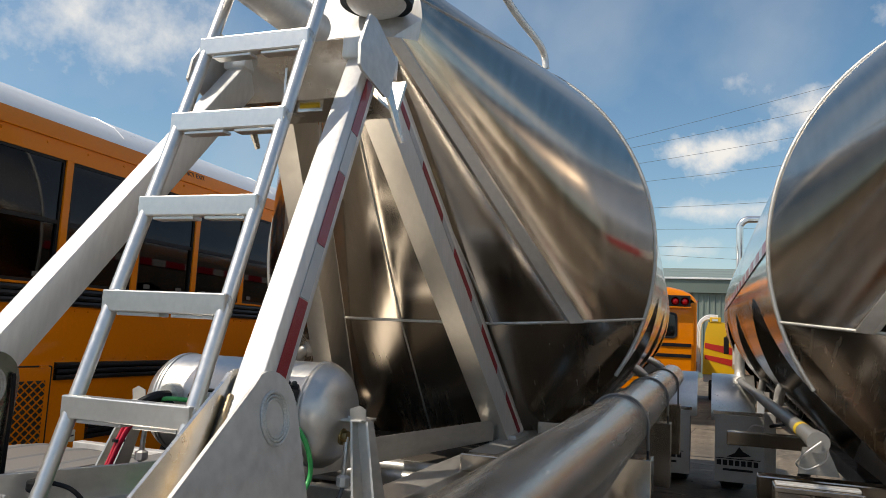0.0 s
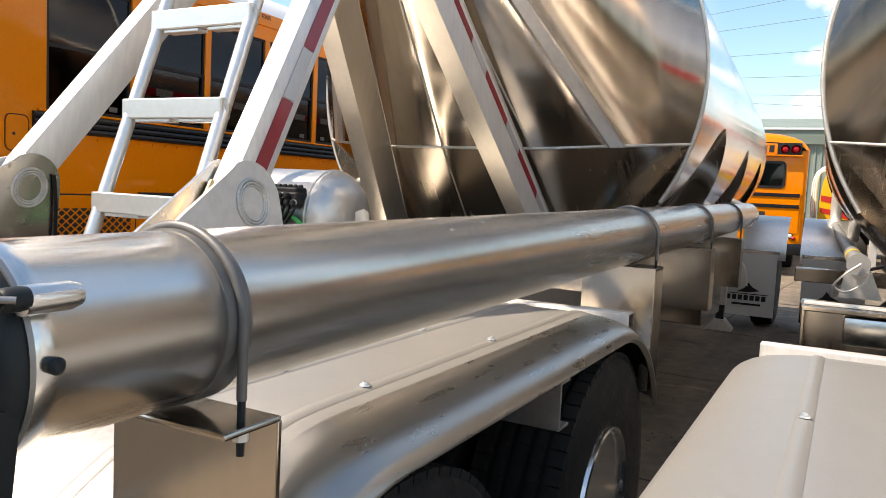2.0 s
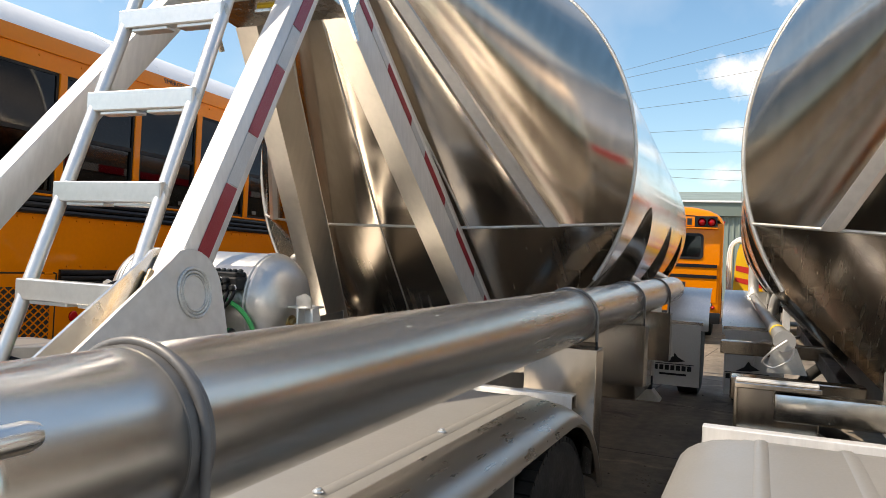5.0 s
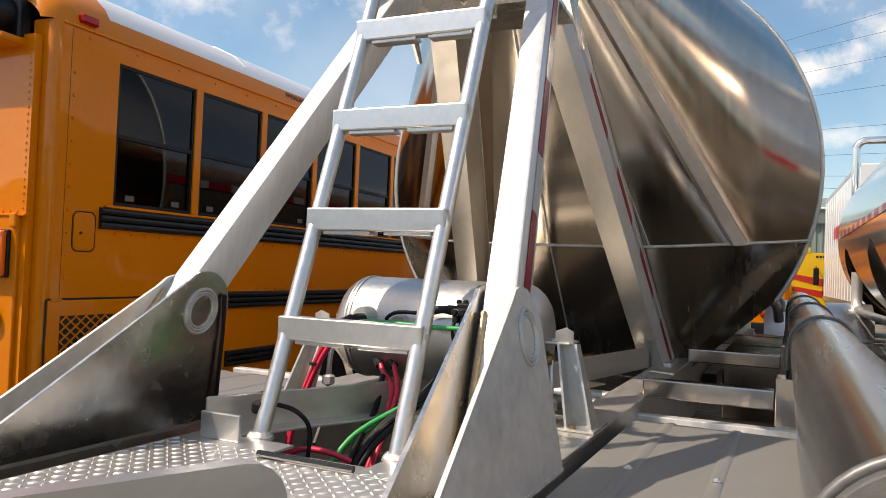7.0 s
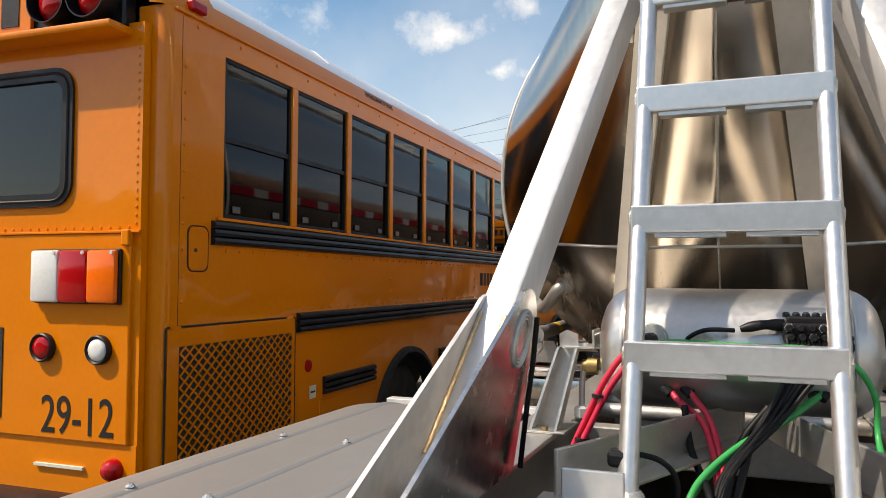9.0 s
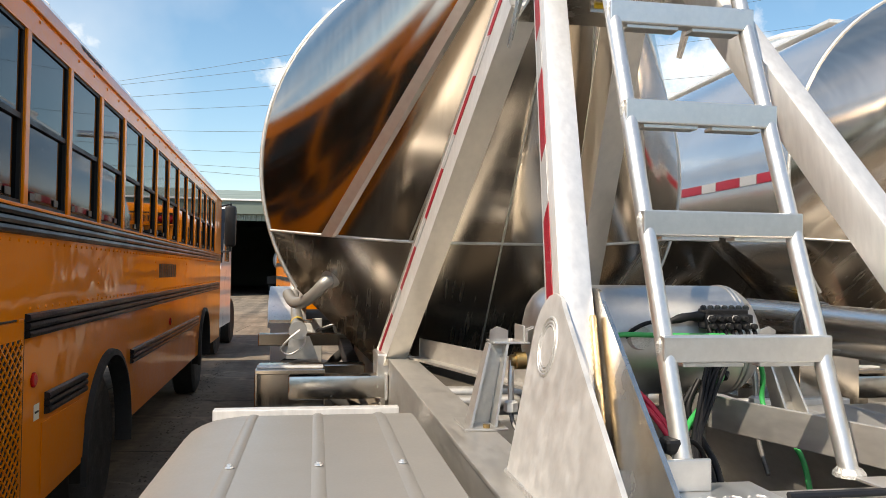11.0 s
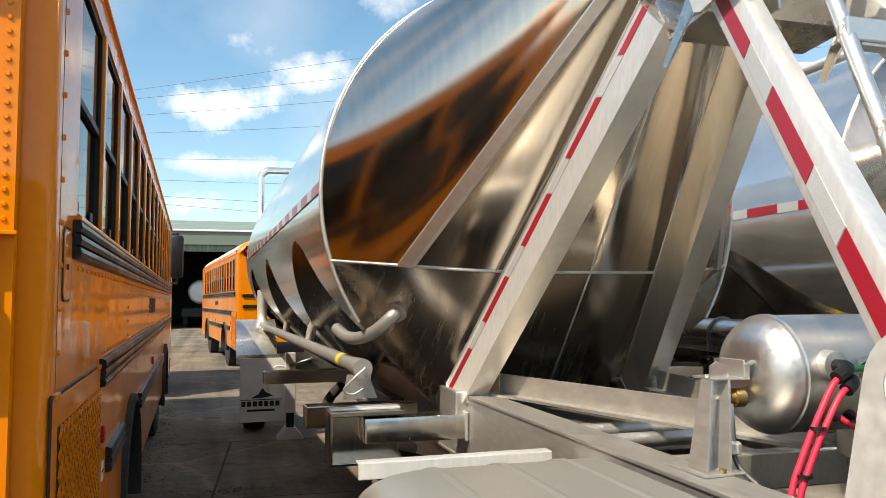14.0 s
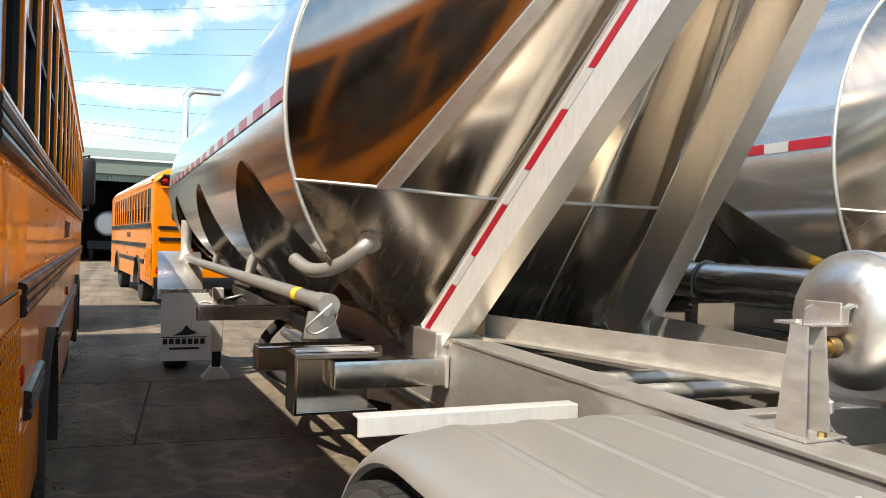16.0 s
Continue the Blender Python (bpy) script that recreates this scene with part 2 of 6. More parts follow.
def glass(name, tint, rough=0.03):
    m = bpy.data.materials.new(name)
    m.use_nodes = True
    n, l = m.node_tree.nodes, m.node_tree.links
    n.remove(n["Principled BSDF"])
    t, g, x, f = n.new("ShaderNodeBsdfTransparent"), n.new("ShaderNodeBsdfGlossy"), n.new("ShaderNodeMixShader"), n.new("ShaderNodeFresnel")
    t.inputs[0].default_value = (*tint, 1)
    g.inputs["Roughness"].default_value = rough
    f.inputs[0].default_value = 1.6
    l.new(f.outputs[0], x.inputs[0])
    l.new(t.outputs[0], x.inputs[1])
    l.new(g.outputs[0], x.inputs[2])
    l.new(x.outputs[0], n["Material Output"].inputs[0])
    return m


TINTED = glass("tinted_glass", (0.10, 0.107, 0.115))


def concrete(name):
    """Yard concrete: slabs with dark joints, tyre marks, oil stains and aggregate."""
    m = surf(name, (0.19, 0.153, 0.113), 0.85, 0, (45, 0.16), (0.7, 0.38), (0.075, 0.065, 0.055), (60, 0.2))
    n, l = m.node_tree.nodes, m.node_tree.links
    b = n["Principled BSDF"]
    src = b.inputs["Base Color"].links[0].from_socket
    tc = n.new("ShaderNodeTexCoord")
    br = n.new("ShaderNodeTexBrick")
    br.inputs["Scale"].default_value, br.inputs["Mortar Size"].default_value = 1.0, 0.012
    br.inputs["Brick Width"].default_value, br.inputs["Row Height"].default_value = 4.2, 2.6
    br.inputs["Color1"].default_value, br.inputs["Color2"].default_value, br.inputs["Mortar"].default_value = (1, 1, 1, 1), (0.84, 0.84, 0.84, 1), (0.25, 0.22, 0.2, 1)
    mp = n.new("ShaderNodeMapping")
    mp.inputs["Rotation"].default_value = (0, 0, 0.07)
    l.new(tc.outputs["Object"], mp.inputs[0])
    l.new(mp.outputs[0], br.inputs["Vector"])
    oil = n.new("ShaderNodeTexNoise")
    oil.inputs["Scale"].default_value, oil.inputs["Detail"].default_value, oil.inputs["Distortion"].default_value = 1.7, 8, 0.6
    l.new(tc.outputs["Object"], oil.inputs["Vector"])
    rp = n.new("ShaderNodeMapRange")
    for i, v in enumerate((0.60, 0.72, 1.0, 0.35)):
        rp.inputs[i + 1].default_value = v
    l.new(oil.outputs[0], rp.inputs[0])
    # fine cracks and long tyre tracks
    vo = n.new("ShaderNodeTexVoronoi")
    vo.feature = "DISTANCE_TO_EDGE"
    vo.inputs["Scale"].default_value = 0.36
    warp = n.new("ShaderNodeTexNoise")
    warp.inputs["Scale"].default_value, warp.inputs["Detail"].default_value = 3.5, 5
    l.new(tc.outputs["Object"], warp.inputs["Vector"])
    wob = n.new("ShaderNodeMix")
    wob.data_type, wob.blend_type = "RGBA", "LINEAR_LIGHT"
    wob.inputs["Factor"].default_value = 0.18
    l.new(tc.outputs["Object"], wob.inputs["A"])
    l.new(warp.outputs["Color"], wob.inputs["B"])
    l.new(wob.outputs["Result"], vo.inputs["Vector"])
    ck = n.new("ShaderNodeMapRange")
    for i, v in enumerate((0.0, 0.016, 1.55, 1.0)):
        ck.inputs[i + 1].default_value = v
    l.new(vo.outputs["Distance"], ck.inputs[0])
    lane = n.new("ShaderNodeTexNoise")
    lane.inputs["Scale"].default_value, lane.inputs["Detail"].default_value = 1.0, 6
    lm = n.new("ShaderNodeMapping")
    lm.inputs["Scale"].default_value = (2.6, 0.16, 1)
    l.new(tc.outputs["Object"], lm.inputs[0])
    l.new(lm.outputs[0], lane.inputs["Vector"])
    tr_ = n.new("ShaderNodeMapRange")
    for i, v in enumerate((0.40, 0.66, 1.12, 0.62)):
        tr_.inputs[i + 1].default_value = v
    l.new(lane.outputs[0], tr_.inputs[0])
    speck = n.new("ShaderNodeTexNoise")
    speck.inputs["Scale"].default_value, speck.inputs["Detail"].default_value = 9.0, 8
    l.new(tc.outputs["Object"], speck.inputs["Vector"])
    sp = n.new("ShaderNodeMapRange")
    for i, v in enumerate((0.36, 0.62, 1.10, 0.84)):
        sp.inputs[i + 1].default_value = v
    l.new(speck.outputs[0], sp.inputs[0])
    last = src
    for s in (br.outputs["Color"], rp.outputs[0], ck.outputs[0], tr_.outputs[0], sp.outputs[0]):
        x = n.new("ShaderNodeMix")
        x.data_type, x.blend_type = "RGBA", "MULTIPLY"
        x.inputs["Factor"].default_value = 1
        l.new(last, x.inputs["A"])
        l.new(s, x.inputs["B"])
        last = x.outputs["Result"]
    l.new(last, b.inputs["Base Color"])
    return m


GRIT = surf("dark_grit", (0.07, 0.055, 0.038), 0.9, 0, (60, 0.3), (3, 0.4), (0.16, 0.13, 0.09))
CONCRETE = concrete("stained_yard_concrete")


# ---------------------------------------------------------------- mesh helpers
def part(name, bm, material, parent=None, label="", smooth=0.0):
    """Links a bmesh as one mesh object under a thing or a part. smooth: the angle, in degrees, up to which edges are smooth."""
    me = bpy.data.meshes.new(name)
    if isinstance(bm, bmesh.types.BMesh):
        bmesh.ops.recalc_face_normals(bm, faces=bm.faces)
        bm.to_mesh(me)
        bm.free()
    else:
        me.from_pydata(*bm)
    me.materials.append(material)
    if smooth:
        me.shade_smooth()
        me.set_sharp_from_angle(angle=radians(smooth))
    ob = new(name, me)
    if parent:
        ob.parent = parent
    return tagged(ob, label)


def same_mesh(ob, parent, m=None):
    """Another object on the mesh of ob, moved by m."""
    o = new(ob.name.split(".")[0], ob.data)
    o.parent = parent
    if m is not None:
        o.matrix_basis = m
    return o


def thing(name, label, category, group="", at=(0, 0, 0)):
    e = new(name)
    e.location = at
    e.empty_display_size = 0.2
    return tagged(e, label, category, group)


def block(x0, x1, y0, y1, z0, z1, bev=0.0, bm=None):
    bm = bm or bmesh.new()
    r = bmesh.ops.create_cube(bm, size=1.0)
    for v in r["verts"]:
        v.co = ((x0 + x1) / 2 + v.co.x * (x1 - x0), (y0 + y1) / 2 + v.co.y * (y1 - y0), (z0 + z1) / 2 + v.co.z * (z1 - z0))
    if bev:
        es = {e for v in r["verts"] for e in v.link_edges}
        bmesh.ops.bevel(bm, geom=list(es), offset=bev, segments=2, affect="EDGES", profile=0.5)
    return bm


def axes(p0, p1, up=(0, 0, 1)):
    d = (Vector(p1) - Vector(p0)).normalized()
    s = d.cross(Vector(up))
    s = s.normalized() if s.length > 1e-4 else Vector((1, 0, 0))
    return d, s, s.cross(d)


def beam(p0, p1, w, h, up=(0, 0, 1), bev=0.006, bm=None):
    """A bar of rectangular section from p0 to p1: w across, h along up."""
    bm = bm or bmesh.new()
    d, s, u = axes(p0, p1, up)
    r = bmesh.ops.create_cube(bm, size=1.0)
    ln, mid = (Vector(p1) - Vector(p0)).length, (Vector(p0) + Vector(p1)) / 2
    for v in r["verts"]:
        v.co = mid + s * v.co.x * w + d * v.co.y * ln + u * v.co.z * h
    if bev:
        es = {e for v in r["verts"] for e in v.link_edges}
        bmesh.ops.bevel(bm, geom=list(es), offset=bev, segments=2, affect="EDGES", profile=0.5)
    return bm


def tube(points, r, seg=12, closed=False, bm=None, caps=True):
    """A round tube swept along points; r may be a list."""
    bm = bm or bmesh.new()
    pts = [Vector(p) for p in points]
    n = len(pts)
    rings, up = [], None
    for i, p in enumerate(pts):
        a = pts[(i - 1) % n] if closed or i else p
        b = pts[(i + 1) % n] if closed or i < n - 1 else p
        d = (b - a).normalized()
        if up is None:
            up = Vector((0, 0, 1)) if abs(d.z) < 0.9 else Vector((1, 0, 0))
        s = d.cross(up).normalized()
        up = s.cross(d).normalized()
        rad = r[i] if isinstance(r, (list, tuple)) else r
        rings.append([bm.verts.new(p + (s * math.cos(t) + up * math.sin(t)) * rad) for t in (2 * math.pi * k / seg for k in range(seg))])
    for i in range(n if closed else n - 1):
        a, b = rings[i], rings[(i + 1) % n]
        for k in range(seg):
            bm.faces.new((a[k], a[(k + 1) % seg], b[(k + 1) % seg], b[k]))
    if caps and not closed:
        bm.faces.new(rings[0])
        bm.faces.new(rings[-1][::-1])
    return bm


def arc(points, steps=6):
    """A smooth line through points."""
    pts = [Vector(p) for p in points]
    out = []
    for i in range(len(pts) - 1):
        p0, p1, p2, p3 = pts[max(i - 1, 0)], pts[i], pts[i + 1], pts[min(i + 2, len(pts) - 1)]
        for k in range(steps):
            t = k / steps
            out.append(0.5 * ((2 * p1) + (p2 - p0) * t + (2 * p0 - 5 * p1 + 4 * p2 - p3) * t * t + (3 * p1 - p0 - 3 * p2 + p3) * t ** 3))
    return out + [pts[-1]]


def lathe(profile, at, axis="y", seg=40, bm=None):
    """Turns (along, radius) pairs round an axis through at."""
    bm = bm or bmesh.new()
    rings = []
    for a, r in profile:
        ring = []
        for k in range(seg):
            t = 2 * math.pi * k / seg
            c, s = math.cos(t) * r, math.sin(t) * r
            v = {"y": (c, a, s), "x": (a, c, s), "z": (c, s, a)}[axis]
            ring.append(bm.verts.new(Vector(at) + Vector(v)))
        rings.append(ring)
    for p, q in zip(rings, rings[1:]):
        for k in range(seg):
            bm.faces.new((p[k], p[(k + 1) % seg], q[(k + 1) % seg], q[k]))
    for ring in (rings[0], rings[-1]):
        bm.faces.new(ring)
    return bm


def prism(poly, axis, a, b, bm=None, bev=0.0):
    """A plate: a polygon in the two other axes, from a to b along axis."""
    bm = bm or bmesh.new()

    def at(p, v):
        return {"x": (v, p[0], p[1]), "y": (p[0], v, p[1]), "z": (p[0], p[1], v)}[axis]
    lo = [bm.verts.new(at(p, a)) for p in poly]
    hi = [bm.verts.new(at(p, b)) for p in poly]
    n = len(poly)
    bm.faces.new(lo[::-1])
    bm.faces.new(hi)
    for i in range(n):
        bm.faces.new((lo[i], lo[(i + 1) % n], hi[(i + 1) % n], hi[i]))
    if bev:
        es = [e for e in bm.edges if len({v.index for v in e.verts}) == 2]
        bmesh.ops.bevel(bm, geom=es, offset=bev, segments=1, affect="EDGES")
    return bm


def grid(rows, closed=False):
    """A sheet through rows of points, as data for from_pydata."""
    n = len(rows[0])
    verts = [tuple(p) for r in rows for p in r]
    faces = []
    for i in range(len(rows) - 1):
        for k in range(n if closed else n - 1):
            faces.append((i * n + k, i * n + (k + 1) % n, (i + 1) * n + (k + 1) % n, (i + 1) * n + k))
    return verts, [], faces


def round_rect(x0, x1, z0, z1, r, steps=5):
    pts = []
    for cx, cz, a0 in ((x1 - r, z1 - r, 0), (x0 + r, z1 - r, 90), (x0 + r, z0 + r, 180), (x1 - r, z0 + r, 270)):
        for k in range(steps + 1):
            t = radians(a0 + 90 * k / steps)
            pts.append((cx + r * math.cos(t), cz + r * math.sin(t)))
    return pts


def sheet_plate(pts, thick):
    """A flat plate: corner points of one face, and its thickness."""
    bm = bmesh.new()
    p = [Vector(q) for q in pts]
    nn = (p[1] - p[0]).cross(p[2] - p[0]).normalized() * thick
    lo, hi = [bm.verts.new(q) for q in p], [bm.verts.new(q + nn) for q in p]
    bm.faces.new(lo[::-1])
    bm.faces.new(hi)
    for k in range(len(p)):
        j = (k + 1) % len(p)
        bm.faces.new((lo[k], lo[j], hi[j], hi[k]))
    return bm


def words(name, body, size, m, material, parent=None):
    cu = bpy.data.curves.new(name, "FONT")
    cu.body, cu.size, cu.extrude, cu.align_x, cu.align_y = body, size, 0.0012, "CENTER", "CENTER"
    tmp = bpy.data.objects.new(name, cu)
    scene.collection.objects.link(tmp)
    me = bpy.data.meshes.new_from_object(tmp.evaluated_get(bpy.context.evaluated_depsgraph_get()))
    bpy.data.objects.remove(tmp)
    me.materials.clear()
    me.materials.append(material)
    ob = new(name, me)
    ob.parent = parent
    ob.matrix_basis = m
    return ob


# ---------------------------------------------------------------- ground
ground = part("ground", block(-400, 400, -400, 400, -0.3, 0.0), CONCRETE, None)
tagged(ground, "worn grey-brown concrete yard with stains and joints", "ground", kind="structure")


# ---------------------------------------------------------------- the tank trailer
XT, ZT, RT = 0.01, 2.16, 1.21          # the tank's axis and radius
Y_RIM, Y_HEAD = 2.58, 9.3              # where the barrel begins and ends
VALLEYS = (2.58, 3.80, 6.06, 8.32)     # between the hoppers
OUTLETS = ((0.0, 3.10, 0.60), (0.0, 4.93, 0.56), (0.0, 7.19, 0.56))
APEX = Vector((0.03, 0.80, 3.30))      # where the rear cone's lines would meet
Z_SEAM = 1.81


def cut_height(y):
    """The height at which the barrel's side gives way to the hoppers."""
    top = 2.0
    if y < VALLEYS[1]:
        return 1.50 + (top - 1.50) * math.sin(math.pi / 2 * (y - Y_RIM) / (VALLEYS[1] - Y_RIM)) ** 2
    for a, b in zip(VALLEYS[1:], VALLEYS[2:]):
        if y <= b:
            return 1.30 + (top - 1.30) * math.sin(math.pi / 2 * (y - (a + b) / 2) / ((b - a) / 2)) ** 2
    return top - (top - 1.40) * math.sin(math.pi / 2 * (y - VALLEYS[3]) / (Y_HEAD - VALLEYS[3])) ** 2


def on_barrel(y, z, side):
    return Vector((XT + side * math.sqrt(max(RT * RT - (z - ZT) ** 2, 0)), y, z))


def seam_line(n=28):
    """The horizontal seam round the rear end, from one rim corner to the other."""
    half = arc([on_barrel(Y_RIM, Z_SEAM, -1), (-0.84, 2.25, 1.772), (-0.45, 2.085, 1.742), (0.0, 2.01, 1.736)], n // 3)
    return half + [Vector((-p.x + 0.02, p.y, p.z)) for p in half[-2::-1]]


def rim_line(z0, n=60):
    """The rim from height z0 on one side over the top to the other."""
    t = math.acos((z0 - ZT) / RT)
    return [Vector((XT + RT * math.sin(a), Y_RIM, ZT + RT * math.cos(a))) for a in (t - 2 * t * k / n for k in range(n + 1))]


def build_trailer():
    tr = thing("tank_trailer", "polished steel dry bulk tank trailer with hoppers and rear ladder", "tank trailer", "tank trailers")
    # barrel
    ys = sorted({Y_RIM + (Y_HEAD - Y_RIM) * k / 110 for k in range(111)} | set(VALLEYS))
    rows = []
    for y in ys:
        t = math.acos(max(-1, min(1, (cut_height(y) - ZT) / RT)))
        rows.append([(XT + RT * math.sin(a), y, ZT + RT * math.cos(a)) for a in (-t + 2 * t * k / 72 for k in range(73))])
    part("barrel", grid(rows), MIRROR, tr, "mirror-polished round tank barrel", 40)
    head = [[(XT + RT * r * math.sin(a), Y_HEAD + 0.35 * (1 - r * r) ** 0.6, ZT + RT * r * math.cos(a)) for a in (2 * math.pi * k / 48 for k in range(48))]
            for r in (1.0, 0.97, 0.9, 0.75, 0.5, 0.25, 0.02)]
    part("front_head", grid(head, True), POLISH, tr, "", 40)
    # hoppers: straight lines from the outlet's ring to the edge above
    for i, o in enumerate(OUTLETS):
        a, b = VALLEYS[i], VALLEYS[i + 1]
        o = Vector(o)
        span = [b - (b - a) * k / 26 for k in range(27)]
        right = [on_barrel(y, cut_height(y), 1) for y in span]
        left = [on_barrel(y, cut_height(y), -1) for y in span[::-1]]

        def arch(y, sgn):
            c = [Vector((XT + sgn * 1.199 * u, y, 1.50 + 0.50 * abs(u) ** 1.7)) for u in (-1 + 2 * k / 20 for k in range(21))]
            return c[1:-1]
        if i == 0:
            seam = seam_line()
            down = [on_barrel(Y_RIM, Z_SEAM - (Z_SEAM - 1.5) * k / 6, 1) for k in range(7)]
            back = down[::-1][1:] + seam[::-1][1:-1] + [Vector((2 * XT - p.x, p.y, p.z)) for p in down[:-1]]
        else:
            back = arch(a, -1)
        loop = right + back + left + arch(b, 1)
        sheet = []
        for k in range(9):
            f = (k / 8) ** 1.0
            row = []
            for p in loop:
                away = Vector((p.x - o.x, p.y - o.y, 0)).normalized()
                row.append(p.lerp(o + away * 0.11, f))
            sheet.append(row)
        part("hopper", grid(sheet, True), HOPPER, tr, "polished cone-shaped discharge hopper", 50)
        part("outlet", lathe([(0.26, 0.06), (0.30, 0.11), (0.36, 0.11), (0.36, 0.10), (0.62, 0.10)], (o.x, o.y, 0), "z", 24), MILL, tr, "", 40)
    # rear cone, cut off below its apex, with a plate
    seam = seam_line()
    loop = seam + rim_line(Z_SEAM)[1:-1]
    rows = [[p.lerp(APEX, 0.74 * k / 14) for p in loop] for k in range(15)]
    part("rear_cone", grid(rows, True), POLISH, tr, "polished steel rear cone with brushed sheen", 26)
    part("cone_end_plate", ([tuple(p) for p in rows[-1]], [], [tuple(range(len(loop)))]), MILL, tr)
    # welds
    part("rim_weld", tube(rim_line(1.5), 0.011, 8), WELD, tr, "", 60)
    part("seam_weld", tube(seam, 0.008, 8), WELD, tr, "", 60)
    mid = len(seam) // 2

    def at_x(x):
        return min(seam, key=lambda p: abs(p.x - x))
    for p in (seam[mid], at_x(-0.45), at_x(0.47)):
        part("cone_weld", tube([p, p.lerp(APEX, 0.73)], 0.006, 8), WELD, tr, "", 60)
        if p is not seam[mid]:
            continue
        o = Vector(OUTLETS[0])
        away = Vector((p.x - o.x, p.y - o.y, 0)).normalized()
        part("cone_weld", tube([p, p.lerp(o + away * 0.11, 0.85)], 0.005, 8), WELD, tr, "", 60)
    # stiffener strips on the cone
    for sx in (-1, 1):
        q0 = at_x(sx * 0.845)
        t = (at_x(sx * 0.95) - at_x(sx * 0.75)).normalized() * sx
        q1 = q0.lerp(APEX, 0.74)
        nrm = (q1 - q0).cross(t).normalized()
        if nrm.y > 0:
            nrm = -nrm
        bm = bmesh.new()
        prof = [(-0.052, -0.004), (-0.036, 0.022), (0.036, 0.022), (0.052, -0.004)]
        ends = []
        for q, sc in ((q0, 1.0), (q1, 0.8)):
            ends.append([bm.verts.new(q + t * u * sc + nrm * v) for u, v in prof])
        for k in range(3):
            bm.faces.new((ends[0][k], ends[0][k + 1], ends[1][k + 1], ends[1][k]))
        bm.faces.new(ends[0])
        bm.faces.new(ends[1][::-1])
        part("cone_stiffener", bm, BRUSH, tr, "brushed folded stiffener strip")
    # reflective tape along the barrel's sides
    lo, hi = math.acos((2.155 - ZT) / RT), math.acos((2.215 - ZT) / RT)
    for sx in (-1, 1):
        red = white = None
        y = Y_RIM + 0.05
        k = 0
        while y < Y_HEAD - 0.3:
            ln = 0.28 if k % 2 == 0 else 0.18
            first = red if k % 2 == 0 else white
            if first is None:
                ring = [[(XT + sx * (RT + 0.003) * math.sin(a), yy, ZT + (RT + 0.003) * math.cos(a)) for a in (lo + (hi - lo) * j / 4 for j in range(5))]
                        for yy in (0.0, ln - 0.002)]
                ob = part("red_tape" if k % 2 == 0 else "white_tape", grid(ring), RED_TAPE if k % 2 == 0 else WHITE_TAPE, tr, "", 60)
                ob.matrix_basis = pose(0, y, 0)
                red, white = (ob, white) if k % 2 == 0 else (red, ob)
            else:
                same_mesh(first, tr, pose(0, y, 0))
            y += ln
            k += 1
    # main rails of the frame and cross members
    for sx in (-1, 1):
        xo, xi = 0.04 + sx * 0.57, 0.04 + sx * 0.43
        web = 0.04 + sx * 0.55
        bm = block(min(xo, xi), max(xo, xi), -1.62, 9.4, 1.136, 1.15, 0.003)
        block(min(web, web + 0.014 * sx), max(web, web + 0.014 * sx), -1.62, 9.4, 0.84, 1.137, 0, bm)
        block(min(xo, xi), max(xo, xi), -1.62, 9.4, 0.825, 0.84, 0.003, bm)
        part("frame_rail", bm, FRAME, tr, "long aluminium frame beam")
    for y in (-1.56, -0.85, -0.02, 0.95, 1.62, 2.32):
        bm = block(-0.40, 0.48, y - 0.035, y + 0.035, 0.98, 1.10, 0.006)
        part("cross_member", bm, FRAME, tr)
    for y in (1.30, 1.52):
        part("cross_tube", tube([(-0.42, y, 1.09), (0.50, y, 1.09)], 0.028, 14), FRAME, tr, "", 60)
    for p, q in (((-0.36, 2.28, 1.2), (0.10, 0.72, 1.2)), ((0.46, 2.2, 1.2), (0.16, 0.72, 1.2)), ((-0.24, -0.12, 1.2), (0.09, 0.64, 1.2)), ((0.43, -0.12, 1.2), (0.17, 0.64, 1.2))):
        bm = beam(p, q, 0.010, 0.095, bev=0.003)
        d, s, u = axes(p, q)
        beam(Vector(p) + s * 0.035 - u * 0.045, Vector(q) + s * 0.035 - u * 0.045, 0.07, 0.008, bev=0.002, bm=bm)
        part("brace_angle", bm, FRAME, tr, "bright aluminium angle brace")
    # tread-plate deck with a slot
    bm = block(-0.27, 0.435, -1.55, -0.24, 1.150, 1.157, 0.002)
    block(-0.27, 0.02, -0.24, -0.10, 1.150, 1.157, 0.002, bm)
    block(0.27, 0.435, -0.24, -0.10, 1.150, 1.157, 0.002, bm)
    deck = part("deck_plate", bm, BRUSH, tr, "aluminium tread plate deck with raised lozenges")
    verts, faces = [], []
    for i in range(27):
        for j in range(52):
            cx, cy = -0.255 + i * 0.0262, -1.54 + j * 0.0262
            if cy > -0.24 and 0.0 < cx < 0.285 or cy > -0.115:
                continue
            a = radians(45 if (i + j) % 2 else -45)
            u, v = Vector((math.cos(a), math.sin(a))), Vector((-math.sin(a), math.cos(a)))
            b0 = len(verts)
            for s, t, z in ((-0.0115, 0, 0), (0, -0.0042, 0), (0.0115, 0, 0), (0, 0.0042, 0), (-0.006, 0, 0.0022), (0.006, 0, 0.0022)):
                p = u * s + v * t
                verts.append((cx + p.x, cy + p.y, 1.1571 + z))
            faces += [(b0, b0 + 1, b0 + 4), (b0 + 1, b0 + 5, b0 + 4), (b0 + 1, b0 + 2, b0 + 5), (b0 + 2, b0 + 3, b0 + 5), (b0 + 3, b0 + 4, b0 + 5), (b0 + 3, b0, b0 + 4)]
